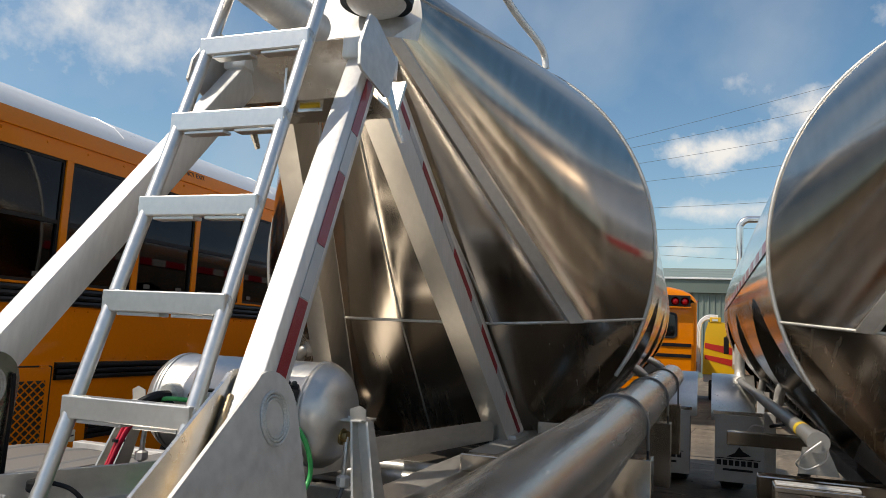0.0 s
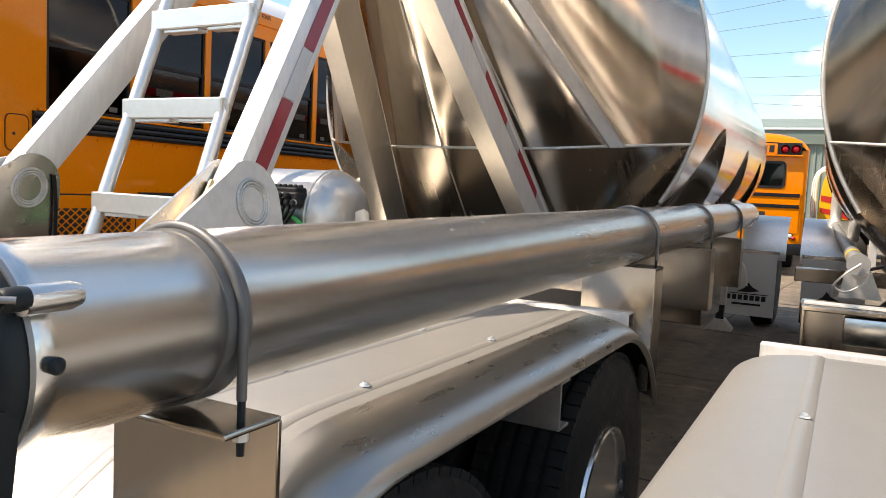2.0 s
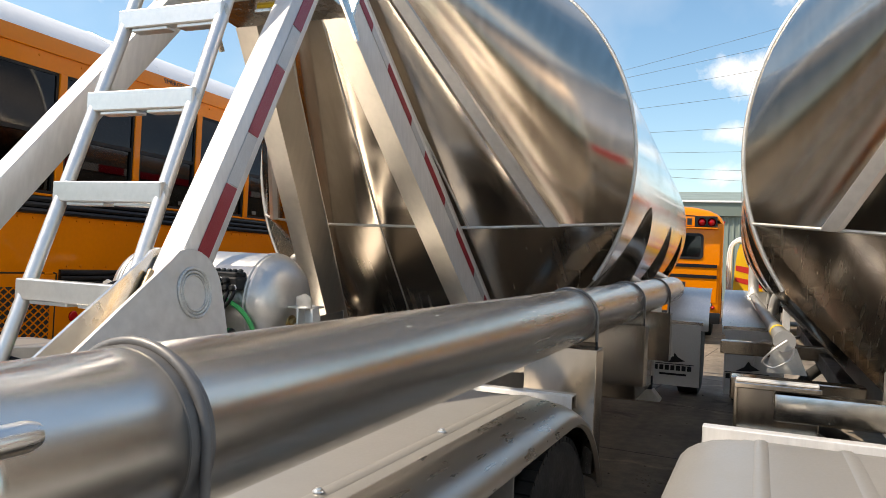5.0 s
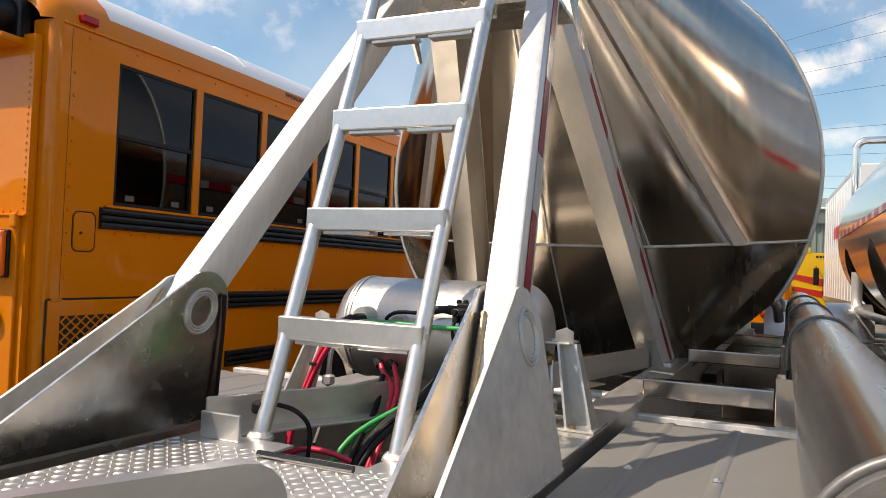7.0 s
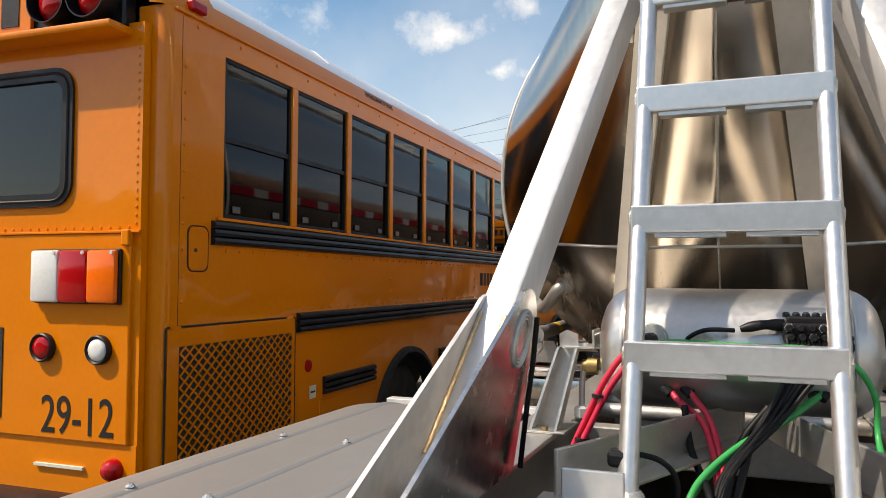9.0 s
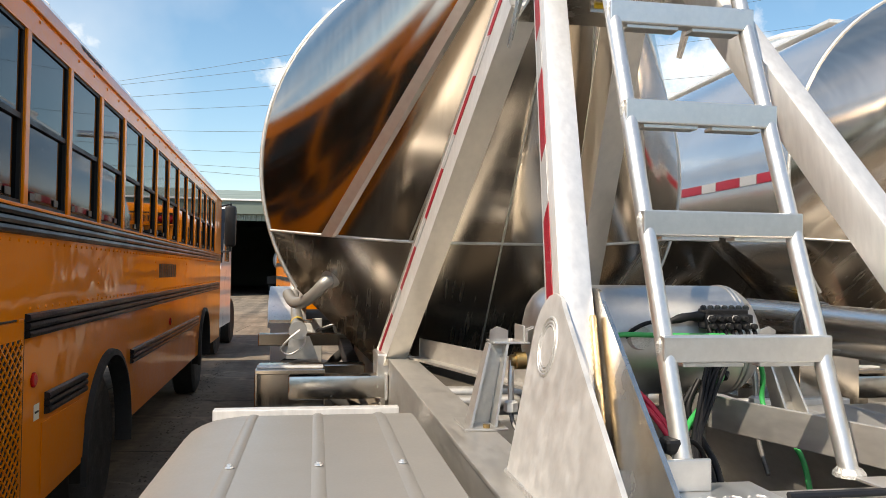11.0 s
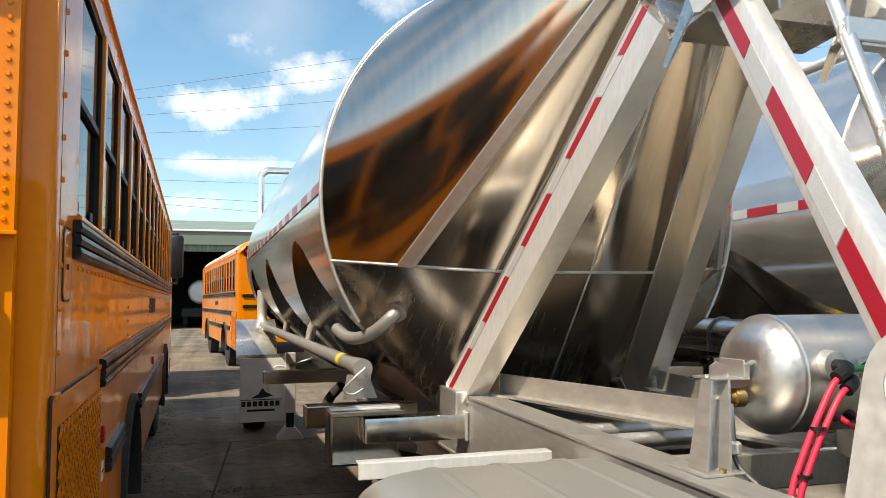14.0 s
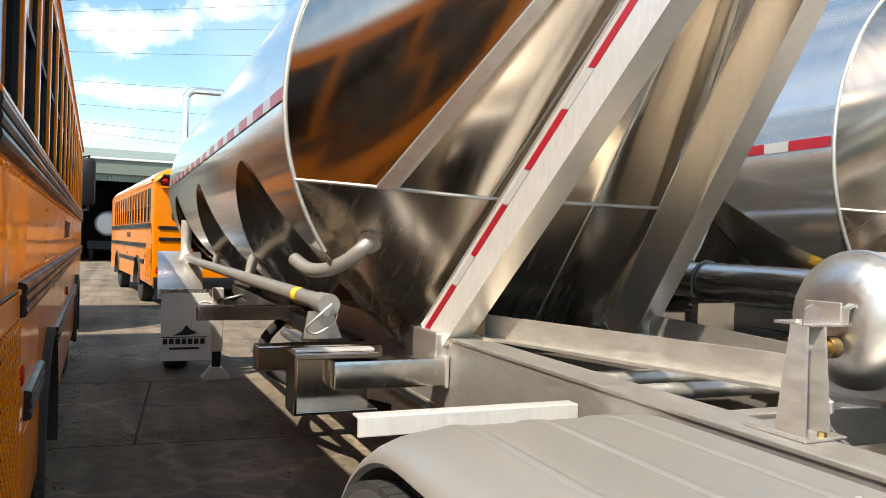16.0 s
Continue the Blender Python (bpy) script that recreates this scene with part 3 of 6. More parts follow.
    tagged(part("tread_pattern", (verts, [], faces), MILL, tr), kind="stuff")
    # slot guard and the upright loop at the deck's edge
    part("slot_edge", tube([(0.02, -0.235, 1.165), (0.27, -0.235, 1.165)], 0.008, 8), BLACK_RAIL, tr)
    bm = bmesh.new()
    outer, inner = round_rect(-0.17, 0.17, 0.0, 0.235, 0.05), round_rect(-0.115, 0.115, -0.02, 0.185, 0.03)
    m = Matrix.Translation((0.528, -1.085, 1.15)) @ Matrix.Rotation(radians(64.8), 4, "Z")
    ro = [[bm.verts.new(m @ Vector((x, s, z))) for x, z in outer] for s in (-0.012, 0.012)]
    ri = [[bm.verts.new(m @ Vector((x, s, z))) for x, z in inner] for s in (-0.012, 0.012)]
    n = len(outer)
    for k in range(n):
        j = (k + 1) % n
        bm.faces.new((ro[0][k], ro[0][j], ri[0][j], ri[0][k]))
        bm.faces.new((ro[1][k], ri[1][k], ri[1][j], ro[1][j]))
        bm.faces.new((ro[0][k], ro[1][k], ro[1][j], ro[0][j]))
        bm.faces.new((ri[0][k], ri[0][j], ri[1][j], ri[1][k]))
    part("grab_loop", bm, BRUSH, tr, "grey aluminium grab loop plate", 40)
    # the A-frame: front struts between gusset plates
    XA = 0.083

    def front_at(sx, z):
        u = z - 1.45
        return Vector((XA + sx * (0.458 - 0.178 * u), -0.089 + 0.731 * u, z))

    def add_tape(p0, p1, face, width, start, lengths, holder):
        """Red and silver pieces of tape along a strut's face."""
        d = (p1 - p0).normalized()
        side = d.cross(face).normalized()
        s, k = start, 0
        total = (p1 - p0).length
        while s < total - 0.1:
            isred = k % 2 == 0
            ln = min(lengths[k % 2], total - s)
            if s < 0:
                ln, s = ln + s, 0.0
            a = p0 + d * s + face
            b = a + d * (ln - 0.004)
            slant = d * 0.02
            bm = bmesh.new()
            nn = face.normalized()
            lower = [a - side * width / 2, a + side * width / 2 + slant, b + side * width / 2 + slant, b - side * width / 2]
            vs = [bm.verts.new(q) for q in lower] + [bm.verts.new(q + nn * 0.0015) for q in lower]
            bm.faces.new(vs[:4])
            bm.faces.new(vs[4:])
            for j in range(4):
                bm.faces.new((vs[j], vs[(j + 1) % 4], vs[4 + (j + 1) % 4], vs[4 + j]))
            part("red_tape" if isred else "silver_tape", bm, RED_TAPE if isred else WHITE_TAPE, holder)
            s += ln
            k += 1
    for sx in (-1, 1):
        p0, p1 = front_at(sx, 1.16), front_at(sx, 2.72)
        d, s, u = axes(p0, p1, (0, -1, 0.7))
        st_ = part("front_strut", beam(p0, p1, 0.074, 0.118, (0, -1, 0.7), 0.008), MILL, tr, "square aluminium strut with red and silver tape", 40)
        sgn = s if s.x * sx > 0 else -s
        add_tape(p0 - u * 0.008, p1 - u * 0.008, sgn * 0.0380, 0.046, 0.413, (0.307, 0.197), st_)
        # gussets: one plate on each side of the strut's foot
        for off in (0.042, -0.042):
            poly = [(-0.72, 1.150), (-0.125, 1.536)] + [(-0.060 + 0.104 * math.cos(radians(t)), 1.460 + 0.104 * math.sin(radians(t))) for t in range(112, -1, -14)] + [(0.062, 1.150)]
            low = 0.012 if sx < 0 < off else 0.0
            bm = prism([(y - low, z - (low if z > 1.2 else 0)) for y, z in poly], "x", -0.0045, 0.0045)
            for v in bm.verts:
                v.co.x += XA + sx * (0.458 - 0.178 * (v.co.z - 1.45)) + sx * off
            gp = part("gusset_plate", bm, SANDED if off > 0 else GUSSET, st_, "worn aluminium gusset plate with ring weld")
            c = front_at(sx, 1.457) + Vector((sx * (off + math.copysign(0.006, off)), 0.025 - 1.7 * low, -1.2 * low))
            for rad, thick in ((0.056, 0.0045), (0.048, 0.0035), (0.041, 0.003)):
                ring = [c + Vector((-sx * 0.178 * rad * 1.06 * math.sin(a), rad * math.cos(a), rad * 1.06 * math.sin(a))) for a in (2 * math.pi * k / 28 for k in range(28))]
                part("ring_weld", tube(ring, thick, 8, True), WELD, gp, "", 60)
            # bead along the strut's edge inside the plate
            e = u * 0.061 + s * math.copysign(0.030, s.x * off * sx)
            q0, q1 = front_at(sx, 1.22) + e, front_at(sx, 1.475) + e
            part("edge_weld", tube([q0.lerp(q1, k / 40) for k in range(41)], [0.0068 + 0.0016 * (k % 2) for k in range(41)], 8), GOLDWELD, st_, "", 50)
        part("toe_weld", tube([(XA + sx * 0.553, -0.70, 1.153), (XA + sx * 0.553, 0.06, 1.153)], 0.008, 8), WELD, st_)
        # rear struts up the cone
        t0, t1 = (Vector((0.538, 2.486, 1.15)), Vector((0.293, 1.136, 2.66))) if sx > 0 else (Vector((-0.559, 2.486, 1.15)), Vector((-0.215, 1.136, 2.66)))
        d, s, u = axes(t0, t1, (0, -1, -0.8))
        sgn = s if s.x * sx > 0 else -s
        q0, q1 = t0 + u * 0.0575 - sgn * 0.0475, t1 + u * 0.0575 - sgn * 0.0475
        rs = part("rear_strut", beam(q0, q1, 0.095, 0.215, (0, -1, -0.8), 0.006), STRUT, tr, "brushed aluminium strut with red and silver tape", 40)
        rs.data.materials.append(MILL)
        for f in rs.data.polygons:
            if (f.center - q0).dot(sgn) > 0.04:
                f.material_index = 1
        c0, c1 = q0 - sgn * 0.047 - u * 0.107, q1 - sgn * 0.047 - u * 0.107
        part("inner_weld", tube([c0.lerp(c1, k / 60) for k in range(61)], [0.0035 + 0.0015 * (k % 2) for k in range(61)], 6), WELD, rs, "", 50)
        add_tape(t0, t1, sgn * 0.001, 0.036, 0.014, (0.285, 0.175), rs)
        part("strut_weld", tube([q0 + sgn * 0.047 - u * 0.107 + d * 0.05, q1 + sgn * 0.047 - u * 0.107], 0.006, 8), WELD, rs)
        xf = sorted((q0.x - sx * 0.05, q0.x + sx * 0.07))
        part("strut_foot", block(xf[0], xf[1], 2.30, 2.58, 1.02, 1.17, 0.008), BRUSH, rs)
        # side plate where the struts meet, and the fin on the rear strut
        pl = [(0.555, 2.615), (0.545, 2.54), (0.565, 2.525), (0.74, 2.488), (0.775, 2.50), (0.85, 2.645), (0.84, 2.68), (0.69, 2.76), (0.64, 2.755)]
        bm = prism(pl, "x", -0.005, 0.005)
        for v in bm.verts:
            v.co.x += XA + sx * (0.338 - 0.10 * (v.co.z - 2.6))
        part("apex_plate", bm, SANDED, tr, "folded aluminium plate joining the struts")
        bm = prism([(0.82, 2.66), (0.80, 2.56), (0.97, 2.385), (0.99, 2.395)], "x", -0.005, 0.005)
        for v in bm.verts:
            v.co.x += XA + sx * (0.315 - 0.06 * (v.co.z - 2.5))
        part("apex_fin", bm, GUSSET, tr, "tapering aluminium fin")
        part("strut_head", block(XA + sx * 0.25 - 0.05, XA + sx * 0.25 + 0.05, 0.68, 0.96, 2.62, 2.72, 0.012), MILL, tr, "", 40)
    # trough between the struts, stub pipe and head fitting on top
    bm = prism([(0.70, 2.70), (0.80, 2.52), (1.02, 2.50), (1.10, 2.66), (1.085, 2.67), (1.01, 2.515), (0.81, 2.535), (0.72, 2.71)], "x", -0.20, 0.36)
    part("cross_trough", bm, GUSSET, tr, "folded aluminium cross plate")
    part("trough_rib", block(0.02, 0.03, 0.74, 1.05, 2.53, 2.66), GUSSET, tr)
    part("stub_pipe", lathe([(0.40, 0.075), (0.44, 0.09), (0.46, 0.09), (0.46, 0.08), (0.95, 0.08)], (0.0, 0, 2.86), "y", 28), MILL, tr, "", 40)
    tf = part("top_fitting", lathe([(2.90, 0.02), (2.905, 0.07), (2.925, 0.11), (2.955, 0.132), (3.04, 0.135), (3.07, 0.10), (3.08, 0.02)], (0.20, 1.10, 0.075), "z", 36), MILL, tr, "domed top fitting with black clamp ring", 40)
    part("clamp_ring", lathe([(2.945, 0.128), (2.94, 0.150), (2.975, 0.156), (2.985, 0.134)], (0.20, 1.10, 0.075), "z", 36), CASTBLACK, tf, "black clamp ring", 40)
    tab = part("sign_tab", block(0.015, 0.125, 0.851, 0.857, 2.49, 2.62, 0.002), GUSSET, tr)
    label = part("sign_label", block(0.028, 0.112, 0.847, 0.850, 2.505, 2.570), LABEL_Y, tab, "yellow warning label")
    for z in (2.516, 2.532, 2.548):
        part("label_bar", block(0.036, 0.104, 0.845, 0.847, z, z + 0.007), BLACK_MARK, tab)
    # handrail on the tank's top
    part("hand_rail", tube(arc([(0.60, 2.52, 3.22), (0.58, 2.45, 3.33), (0.55, 1.9, 3.33), (0.52, 1.2, 3.40), (0.5, 0.9, 3.42)], 8), 0.02, 12), MILL, tr, "", 60)
    # ladder
    lad = part("ladder", tube([(-0.108, -0.066, 1.155), (-0.108, 0.625, 3.06)], 0.0215, 16), SATIN, tr, "aluminium ladder with round stiles", 60)
    part("stile", tube([(0.283, -0.066, 1.155), (0.283, 0.625, 3.06)], 0.0215, 16), SATIN, lad, "", 60)
    rung = None
    for k in range(6):
        z = 1.425 + 0.294 * k
        y = -0.066 + (z - 1.155) * 0.3627
        if rung is None:
            bm = block(-0.211, 0.211, -0.021, 0.019, -0.031, 0.031, 0.004)
            block(-0.16, -0.01, -0.012, 0.03, -0.041, -0.031, 0.002, bm)
            block(0.03, 0.17, -0.012, 0.03, -0.041, -0.031, 0.002, bm)
            rung = part("rung", bm, SATIN, lad, "flat channel ladder rung")
            rung.matrix_basis = pose(0.0865, y - 0.006, z)
        else:
            same_mesh(rung, lad, pose(0.0865, y - 0.006, z))
        for x in (-0.121, 0.295):
            part("rung_weld", lathe([(-0.025, 0.006), (-0.01, 0.011), (0.012, 0.012), (0.026, 0.005)], (x, y - 0.004, z), "z", 8), WELD, lad)
    for x in (-0.108, 0.283):
        part("foot_weld", lathe([(1.150, 0.036), (1.158, 0.034), (1.168, 0.026)], (x, -0.066, 0), "z", 14), WELD, lad)
    part("tail_bracket", block(-0.22, -0.10, -0.16, -0.15, 1.157, 1.222, 0.003), BRUSH, tr)
    # air reservoir on two stands
    c = (0.082, 0.605, 1.395)
    prof = [(-0.356, 0.004), (-0.354, 0.05), (-0.348, 0.088), (-0.337, 0.118), (-0.320, 0.142), (-0.300, 0.157), (-0.285, 0.1635), (-0.281, 0.1665), (-0.276, 0.1665), (-0.273, 0.163),
            (-0.270, 0.1635), (-0.267, 0.169), (-0.260, 0.169), (-0.257, 0.1655)]
    prof = prof + [(-a, r) for a, r in prof[::-1]]
    res = part("air_reservoir", lathe(prof, c, "x", 64), TANKLET, tr, "aluminium compressed-air reservoir with domed ends", 40)
    for sx in (-1, 1):
        x = 0.063 + sx * 0.356

        def at(d, y, z):
            return (x + sx * d, y, z)
        part("reservoir_bracket", block(*sorted((x - sx * 0.02, x + sx * 0.09)), 0.56, 0.67, 1.385, 1.392, 0.002), BRUSH, res)
        part("bracket_lip", block(x - 0.003, x + 0.003, 0.56, 0.66, 1.385, 1.44, 0.002), BRUSH, res)
        part("bracket_tab", sheet_plate([at(0.045, 0.575, 1.390), at(0.100, 0.575, 1.390), at(0.100, 0.570, 1.425), at(0.078, 0.570, 1.437), at(0.045, 0.570, 1.425)], 0.005), BRUSH, res)
        strap = [at(-0.004, 0.555, 1.392), at(-0.004, 0.552, 1.428), at(-0.028, 0.552, 1.438), at(-0.028, 0.556, 1.400)]
        for p, q in zip(strap, strap[1:]):
            part("bracket_strap", beam(p, q, 0.005, 0.016, (0, 1, 0.01), 0.001), BRUSH, res)
        for d in (0.030, 0.088):
            part("bracket_bolt", lathe([(1.391, 0.0), (1.391, 0.008), (1.399, 0.008), (1.399, 0.0)], at(d, 0.60, 0), "z", 6), MILL, res)
        stand = part("reservoir_stand", sheet_plate([at(0.100, 0.575, 1.157), at(0.172, 0.575, 1.157), at(0.105, 0.600, 1.388), at(0.052, 0.600, 1.388)], 0.006), FRAME, tr, "folded aluminium reservoir stand")
        part("stand_flange", sheet_plate([at(0.172, 0.500, 1.157), at(0.172, 0.575, 1.157), at(0.105, 0.600, 1.388), at(0.105, 0.560, 1.388)], 0.007), FRAME, stand)
        part("stand_flange", sheet_plate([at(0.100, 0.500, 1.157), at(0.100, 0.575, 1.157), at(0.052, 0.600, 1.388), at(0.052, 0.560, 1.388)], 0.007), FRAME, stand)
        part("stand_foot", block(*sorted((x + sx * 0.065, x + sx * 0.19)), 0.48, 0.66, 1.151, 1.158, 0.002), FRAME, stand)
        for y in (0.495, 0.60):
            part("foot_bolt", lathe([(1.157, 0.010), (1.168, 0.010)], (x + sx * 0.125, y, 0), "z", 6), BRASS, stand)
        part("drain_port", lathe([(0.0, 0.026), (sx * 0.03, 0.026), (sx * 0.03, 0.018), (sx * 0.045, 0.018)], (x - sx * 0.01, 0.585, 1.335), "x", 16), BRASS, res, "", 40)
        part("drain_tube", tube(arc([at(0.03, 0.585, 1.335), at(0.035, 0.575, 1.28), at(0.035, 0.57, 1.22)], 6), 0.009, 8), BRUSH, res)
        part("drain_cock", lathe([(1.185, 0.012), (1.19, 0.022), (1.215, 0.022), (1.222, 0.012)], at(0.035, 0.57, 0), "z", 8), MILL, res)
        part("drain_hose", tube(arc([at(0.035, 0.57, 1.19), at(0.03, 0.55, 1.15), at(0.0, 0.50, 1.10), at(-0.02, 0.42, 1.02)], 6), 0.007, 8), SLEEVE, res)
    for x in (-0.085, -0.033):
        part("hose_elbow", tube(arc([(x - 0.01, 0.50, 1.315), (x - 0.008, 0.48, 1.305), (x + 0.012, 0.468, 1.285)], 5), 0.014, 10), PLASTIC, res)
    for x in (0.300, 0.282):
        part("hose_elbow", tube(arc([(x + 0.005, 0.50, 1.325), (x, 0.48, 1.315), (x - 0.018, 0.462, 1.295)], 5), 0.014, 10), PLASTIC, res)
    part("drain_plug", lathe([(1.215, 0.008), (1.22, 0.016), (1.24, 0.016), (1.26, 0.02)], (0.04, 0.62, 0), "z", 8), BRASS, res)
    # valve block, fittings and hoses at the reservoir's front
    vb = part("valve_block", block(0.196, 0.345, 0.405, 0.460, 1.440, 1.482, 0.006), PLASTIC, tr, "black air valve block with fittings")
    part("valve_body", block(0.205, 0.335, 0.415, 0.470, 1.478, 1.497, 0.005), PLASTIC, vb)
    part("valve_plug", tube(arc([(0.10, 0.425, 1.462), (0.15, 0.425, 1.474), (0.20, 0.430, 1.474)], 4), [0.008, 0.010, 0.013, 0.013, 0.012, 0.012, 0.015, 0.015, 0.015][:9], 12), PLASTIC, vb, "", 50)
    for row, (z, n) in enumerate(((1.470, 5), (1.448, 6))):
        for k in range(n):
            x = 0.210 + k * 0.025 + row * 0.004
            part("fitting", lathe([(0.386, 0.003), (0.386, 0.007), (0.389, 0.0095), (0.398, 0.0095), (0.400, 0.007), (0.410, 0.007)], (x, 0, z), "y", 10), PLASTIC, vb, "", 40)
            part("fitting_collar", lathe([(0.3985, 0.011), (0.404, 0.011)], (x, 0, z), "y", 6), MILL if (k + row) % 3 == 0 else CASTBLACK, vb)
    for k in range(7):
        x = 0.205 + k * 0.022
        part("fitting_cap", lathe([(1.494, 0.009), (1.503, 0.009), (1.507, 0.005), (1.507, 0.001)], (x, 0.435, 0), "z", 8), CASTBLACK, vb)
        part("elbow_hose", tube(arc([(x, 0.408, 1.450), (x + 0.002, 0.392, 1.415), (0.235 + (x - 0.27) * 0.5, 0.405 + 0.006 * (k % 3), 1.35), (0.15 + 0.006 * k, 0.35 + 0.012 * (k % 2), 1.25), (0.060 + 0.006 * (k % 4), 0.22, 1.14), (0.035, 0.10 + 0.014 * (k % 3), 1.02)], 6), 0.0062, 8), HOSE_BLACK, vb, "", 50)
    part("boss", lathe([(0.42, 0.038), (0.435, 0.040), (0.48, 0.040)], (-0.115, 0, 1.43), "y", 20), WELD, res, "", 40)
    part("boss", lathe([(0.42, 0.032), (0.435, 0.036), (0.48, 0.036)], (0.01, 0, 1.415), "y", 20), WELD, res, "", 40)
    part("elbow", tube(arc([(-0.115, 0.43, 1.43), (-0.125, 0.375, 1.428), (-0.17, 0.365, 1.405)], 5), 0.018, 10), PLASTIC, res)
    part("elbow", tube(arc([(-0.10, 0.43, 1.40), (-0.115, 0.37, 1.395), (-0.15, 0.355, 1.375)], 5), 0.018, 10), PLASTIC, res)
    hoses = (
        (GREEN_HOSE, 0.0085, [(0.295, 0.475, 1.315), (0.255, 0.44, 1.285), (0.19, 0.39, 1.243), (0.087, 0.30, 1.190), (0.010, 0.20, 1.127), (-0.02, 0.13, 1.06)]),
        (GREEN_HOSE, 0.0085, [(0.275, 0.47, 1.30), (0.23, 0.43, 1.268), (0.165, 0.375, 1.225), (0.07, 0.285, 1.172), (0.0, 0.185, 1.105), (-0.02, 0.12, 1.04)]),
        (RED_HOSE, 0.0084, [(-0.155, 0.368, 1.408), (-0.185, 0.364, 1.385), (-0.228, 0.362, 1.320), (-0.276, 0.368, 1.222), (-0.318, 0.368, 1.120), (-0.335, 0.350, 0.98)]),
        (RED_HOSE, 0.0084, [(-0.140, 0.357, 1.382), (-0.172, 0.353, 1.362), (-0.214, 0.351, 1.303), (-0.262, 0.356, 1.209), (-0.304, 0.356, 1.108), (-0.321, 0.338, 0.98)]),
        (RED_HOSE, 0.0082, [(-0.080, 0.475, 1.300), (-0.050, 0.45, 1.270), (0.010, 0.40, 1.228), (0.042, 0.31, 1.155), (0.050, 0.24, 1.09), (0.05, 0.18, 1.0)]),
        (RED_HOSE, 0.0082, [(-0.030, 0.475, 1.302), (-0.008, 0.45, 1.275), (0.030, 0.40, 1.230), (0.056, 0.31, 1.155), (0.064, 0.24, 1.09), (0.06, 0.18, 1.0)]),
        (RED_HOSE, 0.008, [(-0.160, 0.000, 1.050), (-0.080, 0.060, 1.100), (0.000, 0.080, 1.100), (0.060, 0.100, 1.080)]),
        (GREEN_HOSE, 0.0075, [(-0.121, 0.393, 1.420), (-0.056, 0.377, 1.428), (0.031, 0.382, 1.426), (0.162, 0.388, 1.423), (0.271, 0.399, 1.420), (0.352, 0.420, 1.382), (0.396, 0.442, 1.306), (0.401, 0.442, 1.208), (0.397, 0.270, 1.113), (0.380, 0.200, 1.000)]),
        (HOSE_BLACK, 0.009, [(-0.034, 0.420, 1.263), (-0.014, 0.347, 1.170), (0.040, 0.150, 1.100), (0.040, 0.100, 1.000)]),
        (HOSE_BLACK, 0.009, [(0.162, 0.420, 1.273), (0.096, 0.366, 1.186), (0.072, 0.158, 1.113), (0.050, 0.080, 1.000)]),
        (HOSE_BLACK, 0.009, [(0.184, 0.420, 1.295), (0.129, 0.377, 1.208), (0.092, 0.158, 1.113), (0.060, 0.080, 1.000)]),
        (HOSE_BLACK, 0.006, [(-0.312, 0.012, 1.50), (-0.326, 0.028, 1.40), (-0.345, 0.040, 1.28), (-0.362, 0.052, 1.16)]),
        (HOSE_BLACK, 0.006, [(0.086, 0.420, 1.459), (0.020, 0.399, 1.459), (-0.023, 0.409, 1.437), (-0.023, 0.442, 1.415)]),
        (HOSE_BLACK, 0.006, [(-0.10, -0.02, 1.23), (-0.05, 0.0, 1.215), (-0.02, 0.02, 1.17), (-0.03, 0.03, 1.08)]))
    for m_, r, pts in hoses:
        part("air_hose", tube(arc(pts, 7), r, 10), m_, tr, {"red_air_hose": "bright red air hose", "green_air_hose": "bright green air hose"}.get(m_.name, "black rubber hose"), 60)
    for x, y, z in ((-0.245, 0.358, 1.285), (-0.29, 0.36, 1.17)):
        part("cable_tie", lathe([(-0.004, 0.017), (-0.004, 0.0195), (0.004, 0.0195), (0.004, 0.017)], (x + 0.006, y, z), "z", 16), PLASTIC, tr)
    part("plug_socket", block(-0.150, -0.105, -0.06, -0.015, 1.205, 1.240, 0.010), PLASTIC, tr, "black electrical plug socket")
    part("hex_nut", lathe([(-0.02, 0.018), (0.02, 0.018), (0.025, 0.011), (0.05, 0.011)], (-0.06, 0.42, 1.175), "x", 6), BRASS, tr)
    return tr


